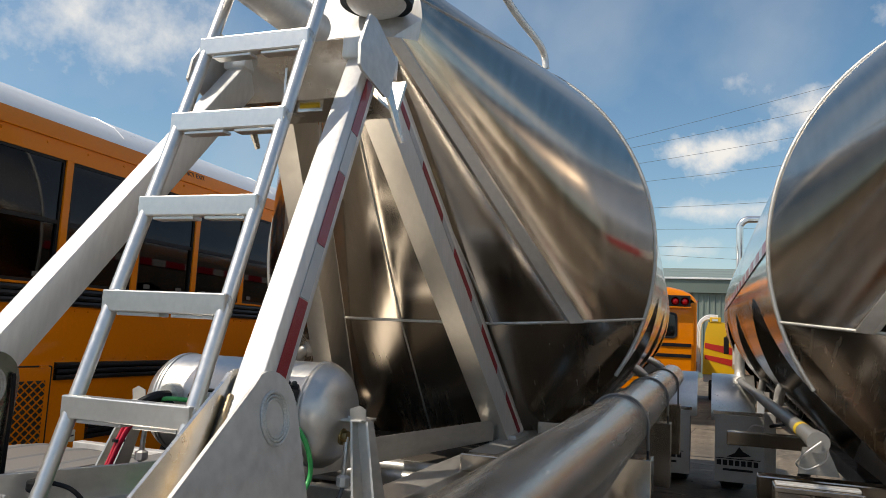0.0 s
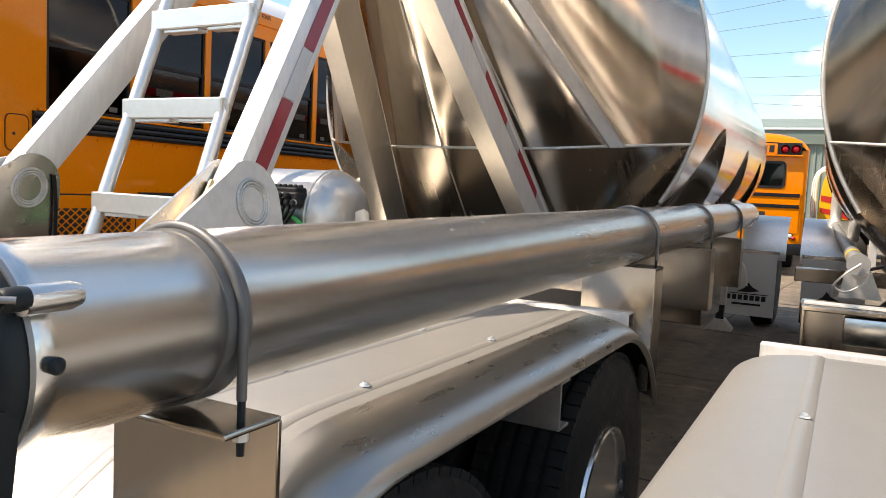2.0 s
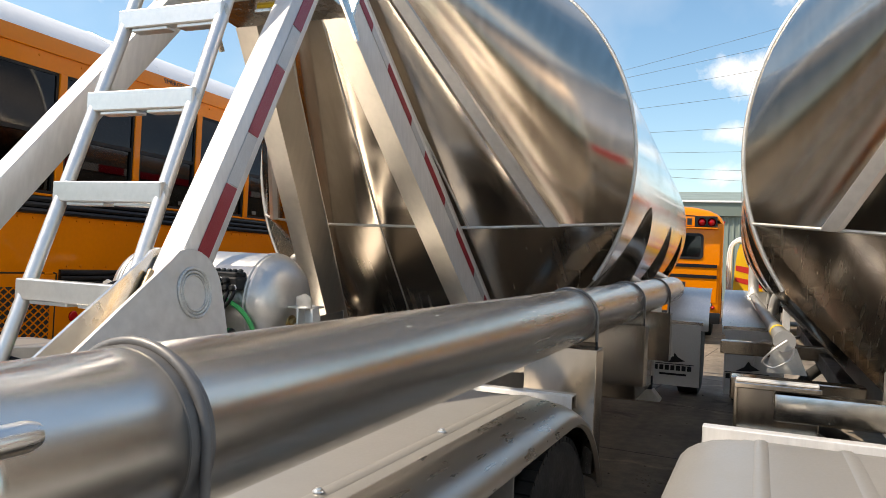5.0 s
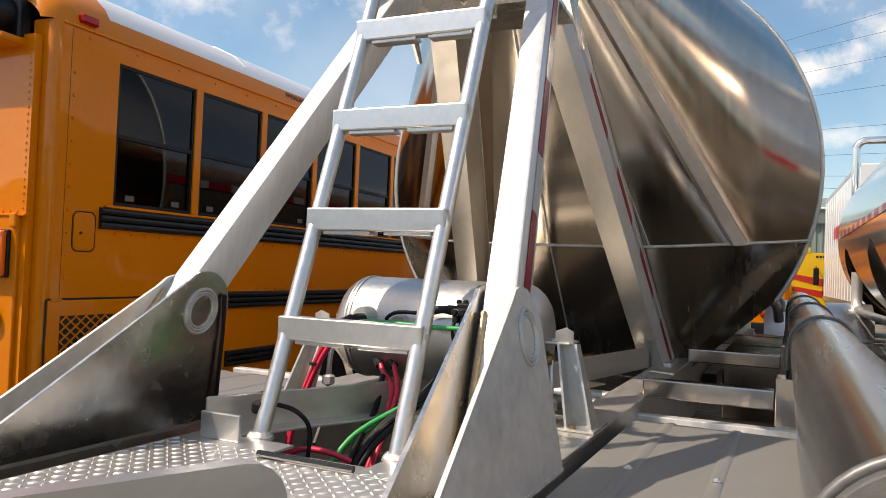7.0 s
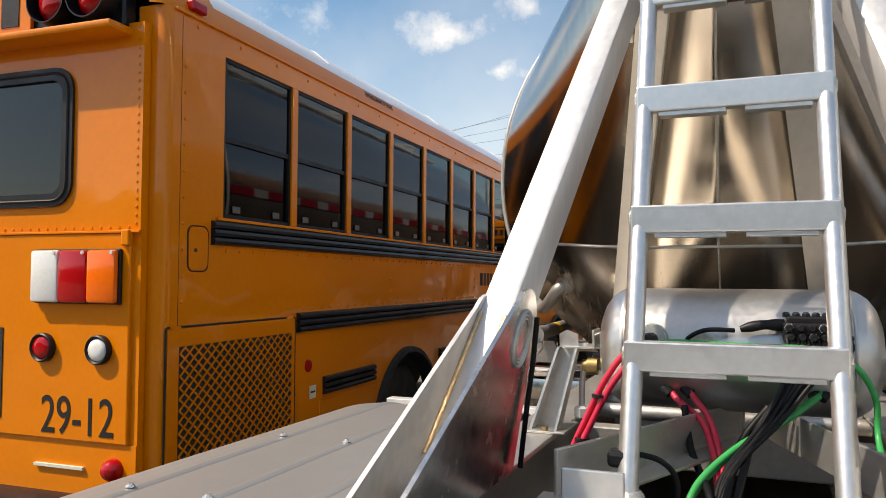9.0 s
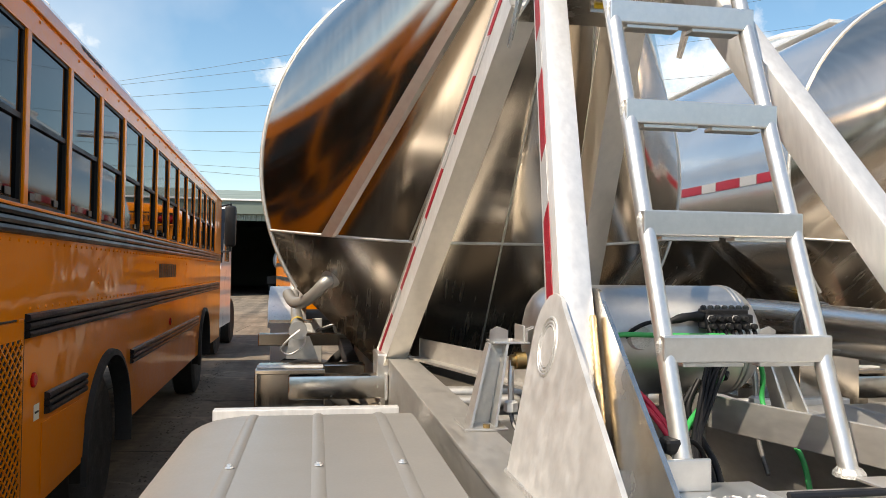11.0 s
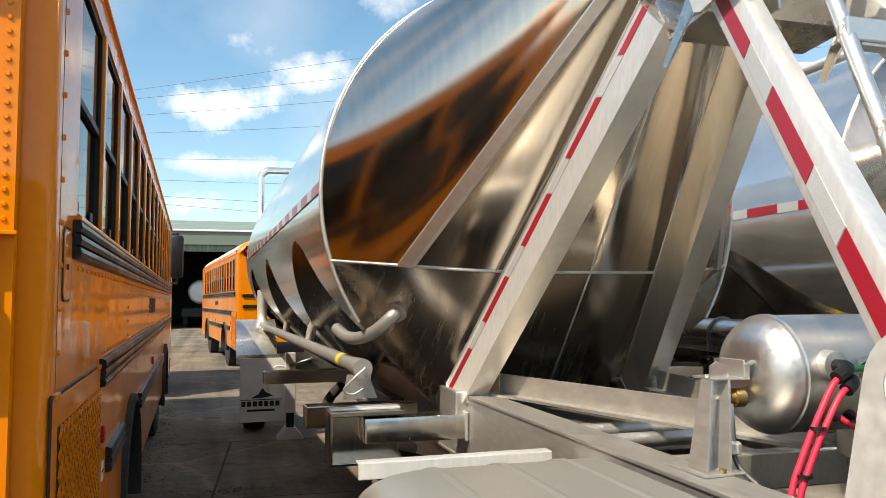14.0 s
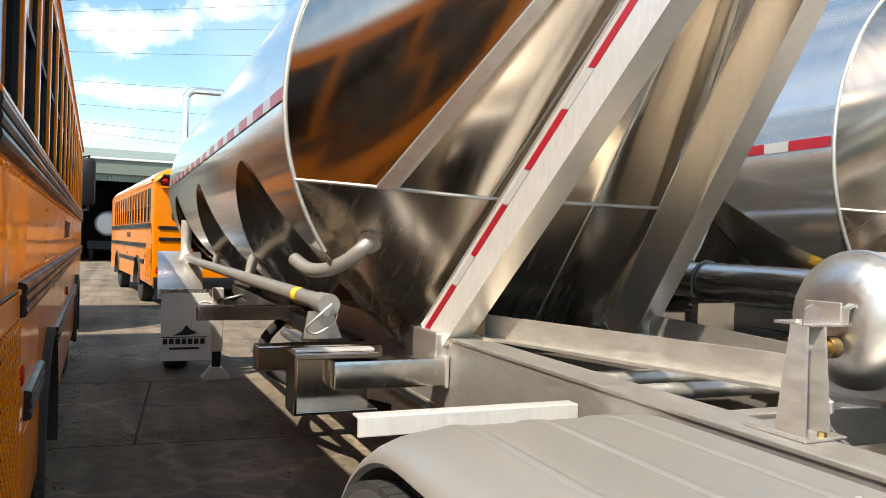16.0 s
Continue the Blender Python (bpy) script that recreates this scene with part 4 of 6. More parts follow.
def build_wheels(tr):
    for x, xin in ((1.15, 1), (-1.15, -1)):
        for y in (0.86, -0.42):
            for dx, outer in ((0.0, True), (-0.34, False)):
                xc = x + dx * xin
                prof = [(-0.115, 0.25), (-0.130, 0.27), (-0.137, 0.30), (-0.142, 0.36), (-0.146, 0.43), (-0.142, 0.476), (-0.127, 0.497)]
                for g in (-0.075, -0.027, 0.027, 0.075):
                    prof += [(g - 0.009, 0.503), (g - 0.007, 0.488), (g + 0.007, 0.488), (g + 0.009, 0.503)]
                prof += [(0.127, 0.497), (0.142, 0.476), (0.146, 0.43), (0.142, 0.36), (0.137, 0.30), (0.130, 0.27), (0.115, 0.25)]
                wh = part("tyre", lathe(prof, (xc, y, 0.503), "x", 64), RUBBER, tr, "black ribbed truck tyre", 50)
                # cross grooves of the tread, as raised blocks between them
                verts, faces = [], []
                for k in range(64):
                    a = 2 * math.pi * k / 64
                    for x0, x1 in ((-0.132, -0.086), (-0.064, -0.038), (-0.016, 0.016), (0.038, 0.064), (0.086, 0.132)):
                        b0 = len(verts)
                        for rr in (0.486, 0.5085):
                            for da in (-0.043, 0.043):
                                for xx in (x0, x1):
                                    verts.append((xc + xx, y + rr * math.cos(a + da), 0.503 + rr * math.sin(a + da)))
                        faces += [(b0 + 4, b0 + 5, b0 + 7, b0 + 6), (b0, b0 + 1, b0 + 5, b0 + 4), (b0 + 2, b0 + 3, b0 + 7, b0 + 6), (b0, b0 + 2, b0 + 6, b0 + 4), (b0 + 1, b0 + 3, b0 + 7, b0 + 5)]
                tagged(part("tyre_tread", (verts, [], faces), RUBBER, wh), kind="stuff")
                if outer:
                    s = xin
                    rim = [(0.125 * s, 0.262), (0.133 * s, 0.254), (0.120 * s, 0.243), (0.02 * s, 0.23), (-0.02 * s, 0.20), (0.0, 0.14), (0.10 * s, 0.115), (0.11 * s, 0.08), (0.11 * s, 0.01)]
                    part("wheel_rim", lathe(rim, (xc, y, 0.503), "x", 40), MIRROR, wh, "polished aluminium wheel rim", 40)
                    part("rim_lip", lathe([(0.126 * s, 0.268), (0.142 * s, 0.264), (0.145 * s, 0.256), (0.135 * s, 0.245), (0.10 * s, 0.238)], (xc, y, 0.503), "x", 48), MIRROR, wh, "bright rim lip", 50)
                    for k in range(10):
                        a = 2 * math.pi * k / 10
                        part("wheel_nut", lathe([(-0.03 * s, 0.014), (0.015 * s, 0.014), (0.02 * s, 0.008)], (xc, y + 0.165 * math.cos(a), 0.503 + 0.165 * math.sin(a)), "x", 6), MILL, wh)
        part("axle", tube([(-0.9, 0.86, 0.503), (0.9, 0.86, 0.503)], 0.065, 14), BLACK_RAIL, tr) if xin > 0 else None
        part("axle", tube([(-0.9, -0.42, 0.503), (0.9, -0.42, 0.503)], 0.065, 14), BLACK_RAIL, tr) if xin > 0 else None


def build_suspension(tr):
    for sx in (-1, 1):
        for y in (1.55, 0.22, -1.05):
            part("spring_hanger", prism([(y - 0.16, 0.83), (y + 0.16, 0.83), (y + 0.07, 0.50), (y - 0.07, 0.50)], "x", 0.04 + sx * 0.50 - 0.05, 0.04 + sx * 0.50 + 0.05), BLACK_RAIL, tr, "black suspension hanger")
        for y in (0.86, -0.42):
            part("trailing_arm", beam((0.04 + sx * 0.50, y - 0.62, 0.56), (0.04 + sx * 0.50, y + 0.60, 0.60), 0.09, 0.13), BLACK_RAIL, tr)
            part("air_spring", lathe([(0.60, 0.05), (0.62, 0.11), (0.66, 0.125), (0.72, 0.12), (0.76, 0.125), (0.81, 0.11), (0.826, 0.06)], (0.04 + sx * 0.50, y - 0.45, 0), "z", 24), RUBBER, tr, "", 50)
            part("brake_chamber", lathe([(y + 0.12, 0.03), (y + 0.14, 0.085), (y + 0.22, 0.09), (y + 0.24, 0.08), (y + 0.33, 0.08), (y + 0.36, 0.03)], (sx * 0.33, 0, 0.66), "y", 20), BLACK_RAIL, tr, "black brake chamber", 40)
    # dark sheet added between the rails so the steel above mirrors less light
    part("grimy_pan", block(-0.40, 0.48, 1.66, 2.52, 1.085, 1.10, 0.004), PAN, tr, "dark pan added under the rear cone to darken its reflections")
    part("spare_tray", block(-0.36, 0.44, -1.5, 2.3, 0.68, 0.70, 0.004), BLACK_RAIL, tr, "dark underbody tray")


def fender_path():
    """(y, z, normal) along the fender, from the rear lip to the front one."""
    out = []
    for k in range(13):
        a = radians(165 - 75 * k / 12)
        out.append((-0.40 + 0.58 * math.cos(a), 0.56 + 0.58 * math.sin(a), (math.cos(a), math.sin(a))))
    for k in range(1, 8):
        out.append((-0.40 + 1.30 * k / 8, 1.14, (0, 1)))
    for k in range(14):
        a = radians(90 - 66 * k / 13)
        out.append((0.90 + 0.60 * math.cos(a), 0.56 + 0.58 * math.sin(a), (math.cos(a), math.sin(a))))
    return out


def build_fenders(tr):
    path = fender_path()
    prof = [(0.655, 0.0), (0.80, 0.0), (0.95, 0.0), (1.10, 0.0), (1.195, 0.0), (1.203, -0.002), (1.235, -0.005), (1.275, -0.012), (1.310, -0.025), (1.335, -0.040), (1.350, -0.056), (1.352, -0.066), (1.345, -0.071)]
    for sx in (-1, 1):
        back = -0.12

        def at(x, drop, i):
            y, z, n = path[i]
            return Vector((0.035 + sx * (x - 0.035), y + n[0] * drop + back, z + n[1] * drop))
        bm = bmesh.new()
        sheets = []
        for lift in (0.0, -0.006):
            sheets.append([[bm.verts.new(at(x - (0.006 if d < -0.03 and lift else 0), d + lift, i)) for x, d in prof] for i in range(len(path))])
        for k, sh in enumerate(sheets):
            for i in range(len(path) - 1):
                for j in range(len(prof) - 1):
                    bm.faces.new((sh[i][j], sh[i][j + 1], sh[i + 1][j + 1], sh[i + 1][j]))
        for i in range(len(path) - 1):
            for j in (0, len(prof) - 1):
                bm.faces.new((sheets[0][i][j], sheets[0][i + 1][j], sheets[1][i + 1][j], sheets[1][i][j]))
        for j in range(len(prof) - 1):
            for i in (0, len(path) - 1):
                bm.faces.new((sheets[0][i][j], sheets[0][i][j + 1], sheets[1][i][j + 1], sheets[1][i][j]))
        fe = part("fender", bm, MATTE, tr, "dull grey aluminium wheel fender with rolled edge", 35)
        fe.data.materials.append(ROLLED)
        for f in fe.data.polygons:
            if sx > 0 and f.center.x - 0.035 > 1.166:
                f.material_index = 1
        for x in (0.76, 0.955, 1.155):
            rows = [[at(x + u, v, i) for u, v in ((-0.016, 0.0005), (-0.008, 0.0045), (0.008, 0.0045), (0.016, 0.0005))] for i in range(4, len(path) - 2)]
            part("fender_rib", grid(rows), MATTE, fe, "", 50)
            for y in (-0.25, 0.31):
                part("fender_screw", lathe([(1.146, 0.011), (1.149, 0.010), (1.151, 0.006), (1.154, 0.005)], (0.035 + sx * (x - 0.035), y + back, 0), "z", 10), SATIN, fe)
        # angle bar behind the front curve, fixing channels and hub channel under the edge
        part("fender_bar", block(min(sx * 0.59, sx * 1.25), max(sx * 0.59, sx * 1.25), 1.175, 1.185, 1.045, 1.098, 0.003), MILL, fe, "bright aluminium angle bar")
        part("fender_bar_flange", block(min(sx * 0.59, sx * 1.25), max(sx * 0.59, sx * 1.25), 1.185, 1.23, 1.092, 1.098, 0.002), MILL, fe)
        reach = 1.325 if sx > 0 else -1.20
        for y in (0.29, 1.36):
            bm = block(min(sx * 0.60, reach), max(sx * 0.60, reach), y - 0.035, y + 0.035, 0.925, 0.933, 0.002) if y < 1 else block(sx * 1.1 - 0.03, sx * 1.1 + 0.03, y - 0.03, y + 0.03, 0.80, 0.86, 0.01)
            if y < 1:
                block(min(sx * 0.60, reach), max(sx * 0.60, reach), y - 0.037, y - 0.030, 0.925, 1.05, 0.002, bm)
                block(min(sx * 0.60, reach), max(sx * 0.60, reach), y - 0.035, y + 0.03, 1.043, 1.05, 0.002, bm)
            part("fender_channel", bm, FRAME, fe)


def build_hose_tubes(tr):
    # the long storage tube along one side; it leans a little along its length
    cx, cz, r = 1.2103, 1.360, 0.102

    def lean(name, bm, material, parent, label="", smooth=0.0):
        for v in bm.verts:
            v.co.x += cx - 0.0092 * v.co.y
            v.co.z += cz + 0.0117 * v.co.y
        return part(name, bm, material, parent, label, smooth)

    def ring_plate(o, i, ya, yb):
        """A plate with a hole through it."""
        bm = bmesh.new()
        ro = [[bm.verts.new((x, y, z)) for x, z in o] for y in (ya, yb)]
        ri = [[bm.verts.new((x, y, z)) for x, z in i] for y in (ya, yb)]
        for k in range(len(o)):
            j = (k + 1) % len(o)
            bm.faces.new((ro[0][k], ro[0][j], ri[0][j], ri[0][k]))
            bm.faces.new((ro[1][k], ri[1][k], ri[1][j], ro[1][j]))
            bm.faces.new((ro[0][k], ro[1][k], ro[1][j], ro[0][j]))
            bm.faces.new((ri[0][k], ri[0][j], ri[1][j], ri[1][k]))
        return bm
    prof = [(-1.130, r + 0.001), (-1.126, r + 0.003), (-1.105, r + 0.003), (-1.100, r), (5.2, r), (5.2, r - 0.004), (-1.130, r - 0.004)]
    tb = lean("hose_tube", lathe(prof, (0, 0, 0), "y", 64), TUBE, tr, "brushed aluminium hose storage tube", 40)
    cap = lean("tube_cap", lathe([(-1.158, 0.004), (-1.158, 0.098), (-1.155, 0.103), (-1.148, 0.106), (-1.138, 0.107), (-1.134, 0.106)], (0.003, 0, -0.001), "y", 64), CASTBLACK, tb, "black cast end cap with lug and spring clip", 40)
    lean("cap_rim", lathe([(-1.1345, 0.101), (-1.1345, 0.1085), (-1.1290, 0.1085), (-1.1275, 0.104)], (0.002, 0, 0), "y", 64), WIRE, tb, "thin bright rim behind the cap", 40)
    lean("cap_skirt", prism([(-0.101, -0.030), (0.104, -0.030), (0.086, -0.150), (0.070, -0.172), (-0.066, -0.172), (-0.083, -0.150)], "y", -1.157, -1.138, bev=0.004), CASTBLACK, cap, "tapering lower skirt")
    for ya, yb, up in ((-1.166, -1.154, 0.0), (-1.146, -1.136, 0.004)):
        lean("cap_lug", ring_plate(round_rect(-0.014, 0.015, 0.094, 0.129 + up, 0.009), round_rect(-0.006, 0.007, 0.106, 0.120, 0.005), ya, yb), CASTBLACK, cap, "", 40)
    lean("lug_foot", prism([(-0.027, 0.090), (0.028, 0.090), (0.017, 0.102), (-0.016, 0.102)], "y", -1.164, -1.138, bev=0.002), CASTBLACK, cap)
    lean("cap_rib", prism([(0.006, 0.002), (-0.012, 0.060), (-0.008, 0.086), (0.002, 0.086), (-0.002, 0.060), (0.010, 0.004)], "y", -1.164, -1.156, bev=0.002), CASTBLACK, cap)
    lean("cap_rib", prism([(0.004, -0.008), (0.003, 0.064), (0.008, 0.064), (0.009, -0.008)], "y", -1.165, -1.156, bev=0.0015), CASTBLACK, cap)
    for z in (-0.014, -0.068):
        w = math.sqrt(0.098 ** 2 - z * z) - 0.012
        lean("cap_line", block(-w, w + 0.004, -1.1605, -1.157, z - 0.0016, z + 0.0016), CASTBLACK, cap)
    for k in range(6):
        lean("cap_mark", block(-0.066 + k * 0.0235, -0.050 + k * 0.0235, -1.1605, -1.157, -0.056, -0.026, 0.001), CASTBLACK, cap)
    for ex, z in ((-0.110, 0.058), (0.115, 0.0645)):
        ear = lean("cap_ear", lathe([(-1.164, 0.004), (-1.164, 0.008), (-1.161, 0.0105), (-1.148, 0.0105), (-1.141, 0.0095), (-1.138, 0.004)], (ex, 0, z), "y", 20), CASTBLACK, cap, "", 40)
        lean("ear_bolt", lathe([(-1.167, 0.001), (-1.167, 0.005), (-1.1635, 0.005)], (ex, 0, z), "y", 12), PLASTIC, ear)
        lean("ear_housing", lathe([(-1.143, 0.004), (-1.143, 0.0130), (-1.100, 0.0130), (-1.090, 0.010), (-1.087, 0.001)], (ex * 0.955, 0, z * 0.955), "y", 20), TUBE, tb, "bright half-round ear housing", 40)
    coil = [(0.128, -1.158, 0.066), (0.110, -1.182, 0.068), (0.085, -1.188, 0.069), (0.066, -1.189, 0.062), (0.074, -1.190, 0.055), (0.092, -1.191, 0.054), (0.108, -1.191, 0.058), (0.111, -1.190, 0.066), (0.102, -1.186, 0.072)]
    lean("clip_coil", tube(arc(coil, 5), 0.0031, 8), WIRE, cap, "coil of the wire clip", 60)
    loop = [(0.105, -1.170, 0.060), (0.072, -1.184, 0.064), (0.036, -1.187, 0.068), (0.012, -1.186, 0.072), (-0.014, -1.184, 0.077), (-0.062, -1.183, 0.066), (-0.118, -1.183, 0.060), (-0.165, -1.183, 0.056)]
    lean("spring_clip", tube(arc(loop, 5), 0.0031, 8), WIRE, cap, "bent steel wire clip", 60)
    lean("rivet", lathe([(r + 0.002, 0.007), (r + 0.006, 0.008), (r + 0.012, 0.008), (r + 0.015, 0.005), (r + 0.015, 0.001)], (0, -1.112, 0.002), "x", 14), CASTBLACK, tb, "", 40)
    for y in (-0.879, 1.30, 2.64, 3.95):
        zt = 1.24 if y < 0 else 1.262 + 0.004 * y
        zl = zt - cz - 0.0117 * y
        ru = r + 0.006
        pts = [(ru * math.cos(t), y, ru * math.sin(t)) for t in (math.pi * k / 24 for k in range(25))]
        lean("u_bolt", tube([(ru, y, -0.085), (ru, y, -0.04)] + pts + [(-ru, y, -0.04), (-ru, y, -0.085)], 0.0062, 10), SLEEVE, tb, "sleeved steel clamp bow", 60)
        lean("rubber_liner", lathe([(y - 0.019, r), (y - 0.019, r + 0.0025), (y + 0.019, r + 0.0025), (y + 0.019, r)], (0, 0, 0), "y", 48), SLEEVE, tb, "", 40)
        for x in (ru, -ru):
            lean("bolt_end", tube([(x, y, zl - 0.040), (x, y, -0.08)], 0.0048, 8), CASTBLACK, tb)
            lean("bolt_nut", lathe([(zl - 0.022, 0.0), (zl - 0.022, 0.010), (zl - 0.009, 0.010), (zl - 0.009, 0.0)], (x, y, 0), "z", 6), MILL, tb)
        xo = cx - 0.0092 * y + r + 0.024
        if y < 0:
            tbk = part("tube_bracket", block(1.06, 1.347, y - 0.046, y + 0.047, zt - 0.008, zt, 0.003), POLISH, tr, "bent aluminium tube bracket")
            part("bracket_web", block(1.06, 1.347, y + 0.040, y + 0.048, 1.02, zt - 0.006, 0.002), POLISH, tbk)
        else:
            z0 = 0.82 if y < 2 else 0.95
            part("cross_channel", block(0.60, 1.055, y - 0.03, y + 0.03, zt - 0.12, zt - 0.05, 0.006), POLISH, tr, "dark polished cross channel")
            tbk = part("tube_bracket", block(1.055, xo, y - 0.075, y + 0.050, zt - 0.008, zt, 0.003), POLISH, tr, "bent aluminium tube bracket")
            part("bracket_web", block(1.055, xo, y - 0.083, y - 0.075, z0, zt, 0.002), POLISH, tbk)
            part("bracket_side", block(xo - 0.008, xo, y - 0.075, y + 0.050, z0, zt - 0.008, 0.002), POLISH, tbk)
    # the thin tube on the other side, with its cap and tether
    ax = [(-0.99, 2.58, 1.270), (-1.075, 5.2, 1.285), (-1.165, 8.5, 1.30)]
    lt = part("thin_hose_tube", tube(ax, 0.040, 20), MATTE, tr, "slim aluminium tube with a cap", 60)
    part("tube_collar", tube([(-0.991, 2.60, 1.270), (-0.994, 2.70, 1.2705)], 0.046, 20), MATTE, lt, "", 50)
    part("tube_end_cap", tube([(-0.990, 2.54, 1.270), (-0.991, 2.60, 1.270)], 0.049, 20), MATTE, lt, "", 50)
    part("yellow_band", tube([(-1.0045, 3.02, 1.2725), (-1.0075, 3.12, 1.273)], 0.0408, 20, caps=False), LABEL_Y, lt, "yellow label band", 60)
    part("tether", tube(arc([(-0.98, 2.53, 1.275), (-1.04, 2.52, 1.225), (-1.08, 2.57, 1.165), (-1.03, 2.59, 1.14), (-0.96, 2.57, 1.19), (-0.95, 2.55, 1.25)], 6), 0.005, 8), MILL, lt, "", 60)
    part("tube_cradle", prism([(-1.06, 1.10), (-0.88, 1.10), (-0.93, 1.225), (-1.04, 1.225)], "y", 2.72, 2.735), FRAME, tr)
    # side box step and its arm
    bm = block(-1.192, -0.846, 2.265, 2.425, 1.075, 1.10, 0.004)
    block(-1.192, -1.177, 2.265, 2.425, 0.86, 1.08, 0.004, bm)
    block(-1.192, -0.846, 2.395, 2.425, 0.86, 1.08, 0.004, bm)
    block(-1.192, -0.846, 2.265, 2.425, 0.855, 0.87, 0.004, bm)
    sb = part("side_box", bm, POLISH, tr, "open-ended polished steel bumper box")
    part("box_rail", block(-1.185, -0.855, 2.295, 2.365, 1.101, 1.112, 0.003), MILL, sb)
    part("box_arm", block(-1.03, -0.53, 2.275, 2.39, 0.945, 1.065, 0.012), GUSSET, sb, "square polished arm", 40)
    part("arm_weld", block(-0.545, -0.528, 2.265, 2.40, 0.935, 1.075, 0.006), WELD, sb)


def build_undergear(tr):
    # front of the trailer: bright fender boxes, mud flaps with lettering, landing legs, pipes
    for sx in (-1, 1):
        xa, xb = (0.80, 1.30) if sx > 0 else (-1.50, -1.02)
        rows = []
        for k in range(13):
            a = radians(-5 + 100 * k / 12)
            rows.append([(x, 8.78 - 0.55 * math.cos(a), 0.90 + 0.48 * math.sin(a)) for x in (xa, xa + 0.012, xa + 0.16, (xa + xb) / 2, xb - 0.16, xb - 0.012, xb)])
        part("front_fender", grid(rows), BRUSH, tr, "mirror-bright quarter fender", 30)
        part("front_tyre", lathe([(-0.14, 0.30), (-0.146, 0.43), (-0.118, 0.497), (0.118, 0.497), (0.146, 0.43), (0.14, 0.30)], ((xa + xb) / 2, 8.88, 0.503), "x", 40), RUBBER, tr, "", 40)
        fa, fb = (0.665, 1.222) if sx > 0 else (-1.458, -0.90)
        fl = part("mud_flap", block(fa, fb, 8.115, 8.125, 0.180, 0.93, 0.002), FLAP, tr, "white mud flap with black lettering bars")
        c = (fa + fb) / 2 - 0.03
        for k in range(7):
            part("letter_bar", block(c - 0.226 + k * 0.0655, c - 0.178 + k * 0.0655, 8.111, 8.114, 0.365, 0.425), BLACK_MARK, fl)
        part("line_bar", block(c - 0.24, c + 0.24, 8.111, 8.114, 0.438, 0.447), BLACK_MARK, fl)
        part("line_bar", block(c - 0.16, c + 0.16, 8.111, 8.114, 0.305, 0.330), BLACK_MARK, fl)
        part("emblem", prism([(c - 0.12, 0.46), (c - 0.03, 0.51), (c + 0.015, 0.58), (c + 0.055, 0.53), (c + 0.14, 0.485), (c + 0.03, 0.465)], "y", 8.111, 8.114), BLACK_MARK, fl)
        part("flap_bar", block(fa - 0.02, fb + 0.02, 8.12, 8.16, 0.93, 0.975, 0.004), MIRROR, fl)
        # landing leg with spread foot and crank
        x = -0.115 + sx * 0.765
        leg = part("landing_leg", block(x - 0.06, x + 0.06, 7.92, 8.04, 0.30, 1.0, 0.008), MILL, tr, "square landing leg with a flat foot")
        part("inner_leg", block(x - 0.045, x + 0.045, 7.935, 8.025, 0.06, 0.32, 0.005), BLACK_RAIL, leg)
        bm = prism([(x - 0.15, 0.0), (x + 0.15, 0.0), (x + 0.15, 0.02), (x + 0.055, 0.13), (x - 0.055, 0.13), (x - 0.15, 0.02)], "y", 7.87, 8.09)
        part("leg_foot", bm, MILL, leg)
        part("leg_brace", tube([(x, 7.95, 0.85), (x - sx * 0.25, 7.2, 1.0)], 0.02, 8), BLACK_RAIL, leg)
        part("crank_handle", tube(arc([(x + sx * 0.05, 7.97, 0.83), (x + sx * 0.17, 7.98, 0.84), (x + sx * 0.24, 7.97, 0.74), (x + sx * 0.27, 7.97, 0.55)], 5), 0.014, 8), MILL, leg)
        # lower rail and junction boxes under the barrel
        part("side_rail", block(min(sx * 0.62, sx * 0.70), max(sx * 0.62, sx * 0.70), 3.2, 8.2, 0.93, 1.03, 0.006), BLACK_RAIL, tr)
    part("cross_channel", block(-1.36, -0.60, 4.75, 4.85, 0.975, 1.075, 0.006), POLISH, tr, "dark polished cross channel")
    part("cross_channel", block(-1.23, -0.60, 2.95, 3.07, 0.92, 1.04, 0.008), POLISH, tr)
    part("cross_channel", block(0.45, 1.15, 5.2, 5.3, 0.86, 0.98, 0.006), MILL, tr)
    part("side_cabinet", block(0.72, 1.16, 3.35, 4.1, 0.74, 1.16, 0.01), POLISH, tr, "dark polished equipment box")
    # aeration pipes bent into the hoppers' sides
    for sx in (-1, 1):
        line = [(sx * 0.795, 2.535, 1.562), (sx * 0.850, 2.495, 1.53), (sx * 0.910, 2.555, 1.465), (sx * 0.97, 2.67, 1.42), (sx * 1.025, 2.81, 1.415), (sx * 1.06, 2.96, 1.455)]
        if sx < 0:
            part("aeration_pipe", tube(arc(line, 6), 0.033, 16), MATTE, tr, "bent aluminium aeration pipe", 60)
            part("pipe_collar", tube([(sx * 0.805, 2.535, 1.556), (sx * 0.838, 2.505, 1.545)], 0.050, 18), WELD, tr, "", 50)
        for y in (4.55, 6.8):
            line = [(sx * 0.62, y, 1.56), (sx * 0.76, y + 0.02, 1.555), (sx * 0.90, y + 0.07, 1.50), (sx * 0.99, y + 0.14, 1.42), (sx * 1.01, y + 0.2, 1.30)]
            part("aeration_pipe", tube(arc(line, 6), 0.036, 14), MILL, tr, "bent aluminium aeration pipe", 60)
            part("pipe_collar", tube([(sx * 0.70, y + 0.005, 1.56), (sx * 0.745, y + 0.014, 1.557)], 0.052, 16), MILL, tr, "", 50)
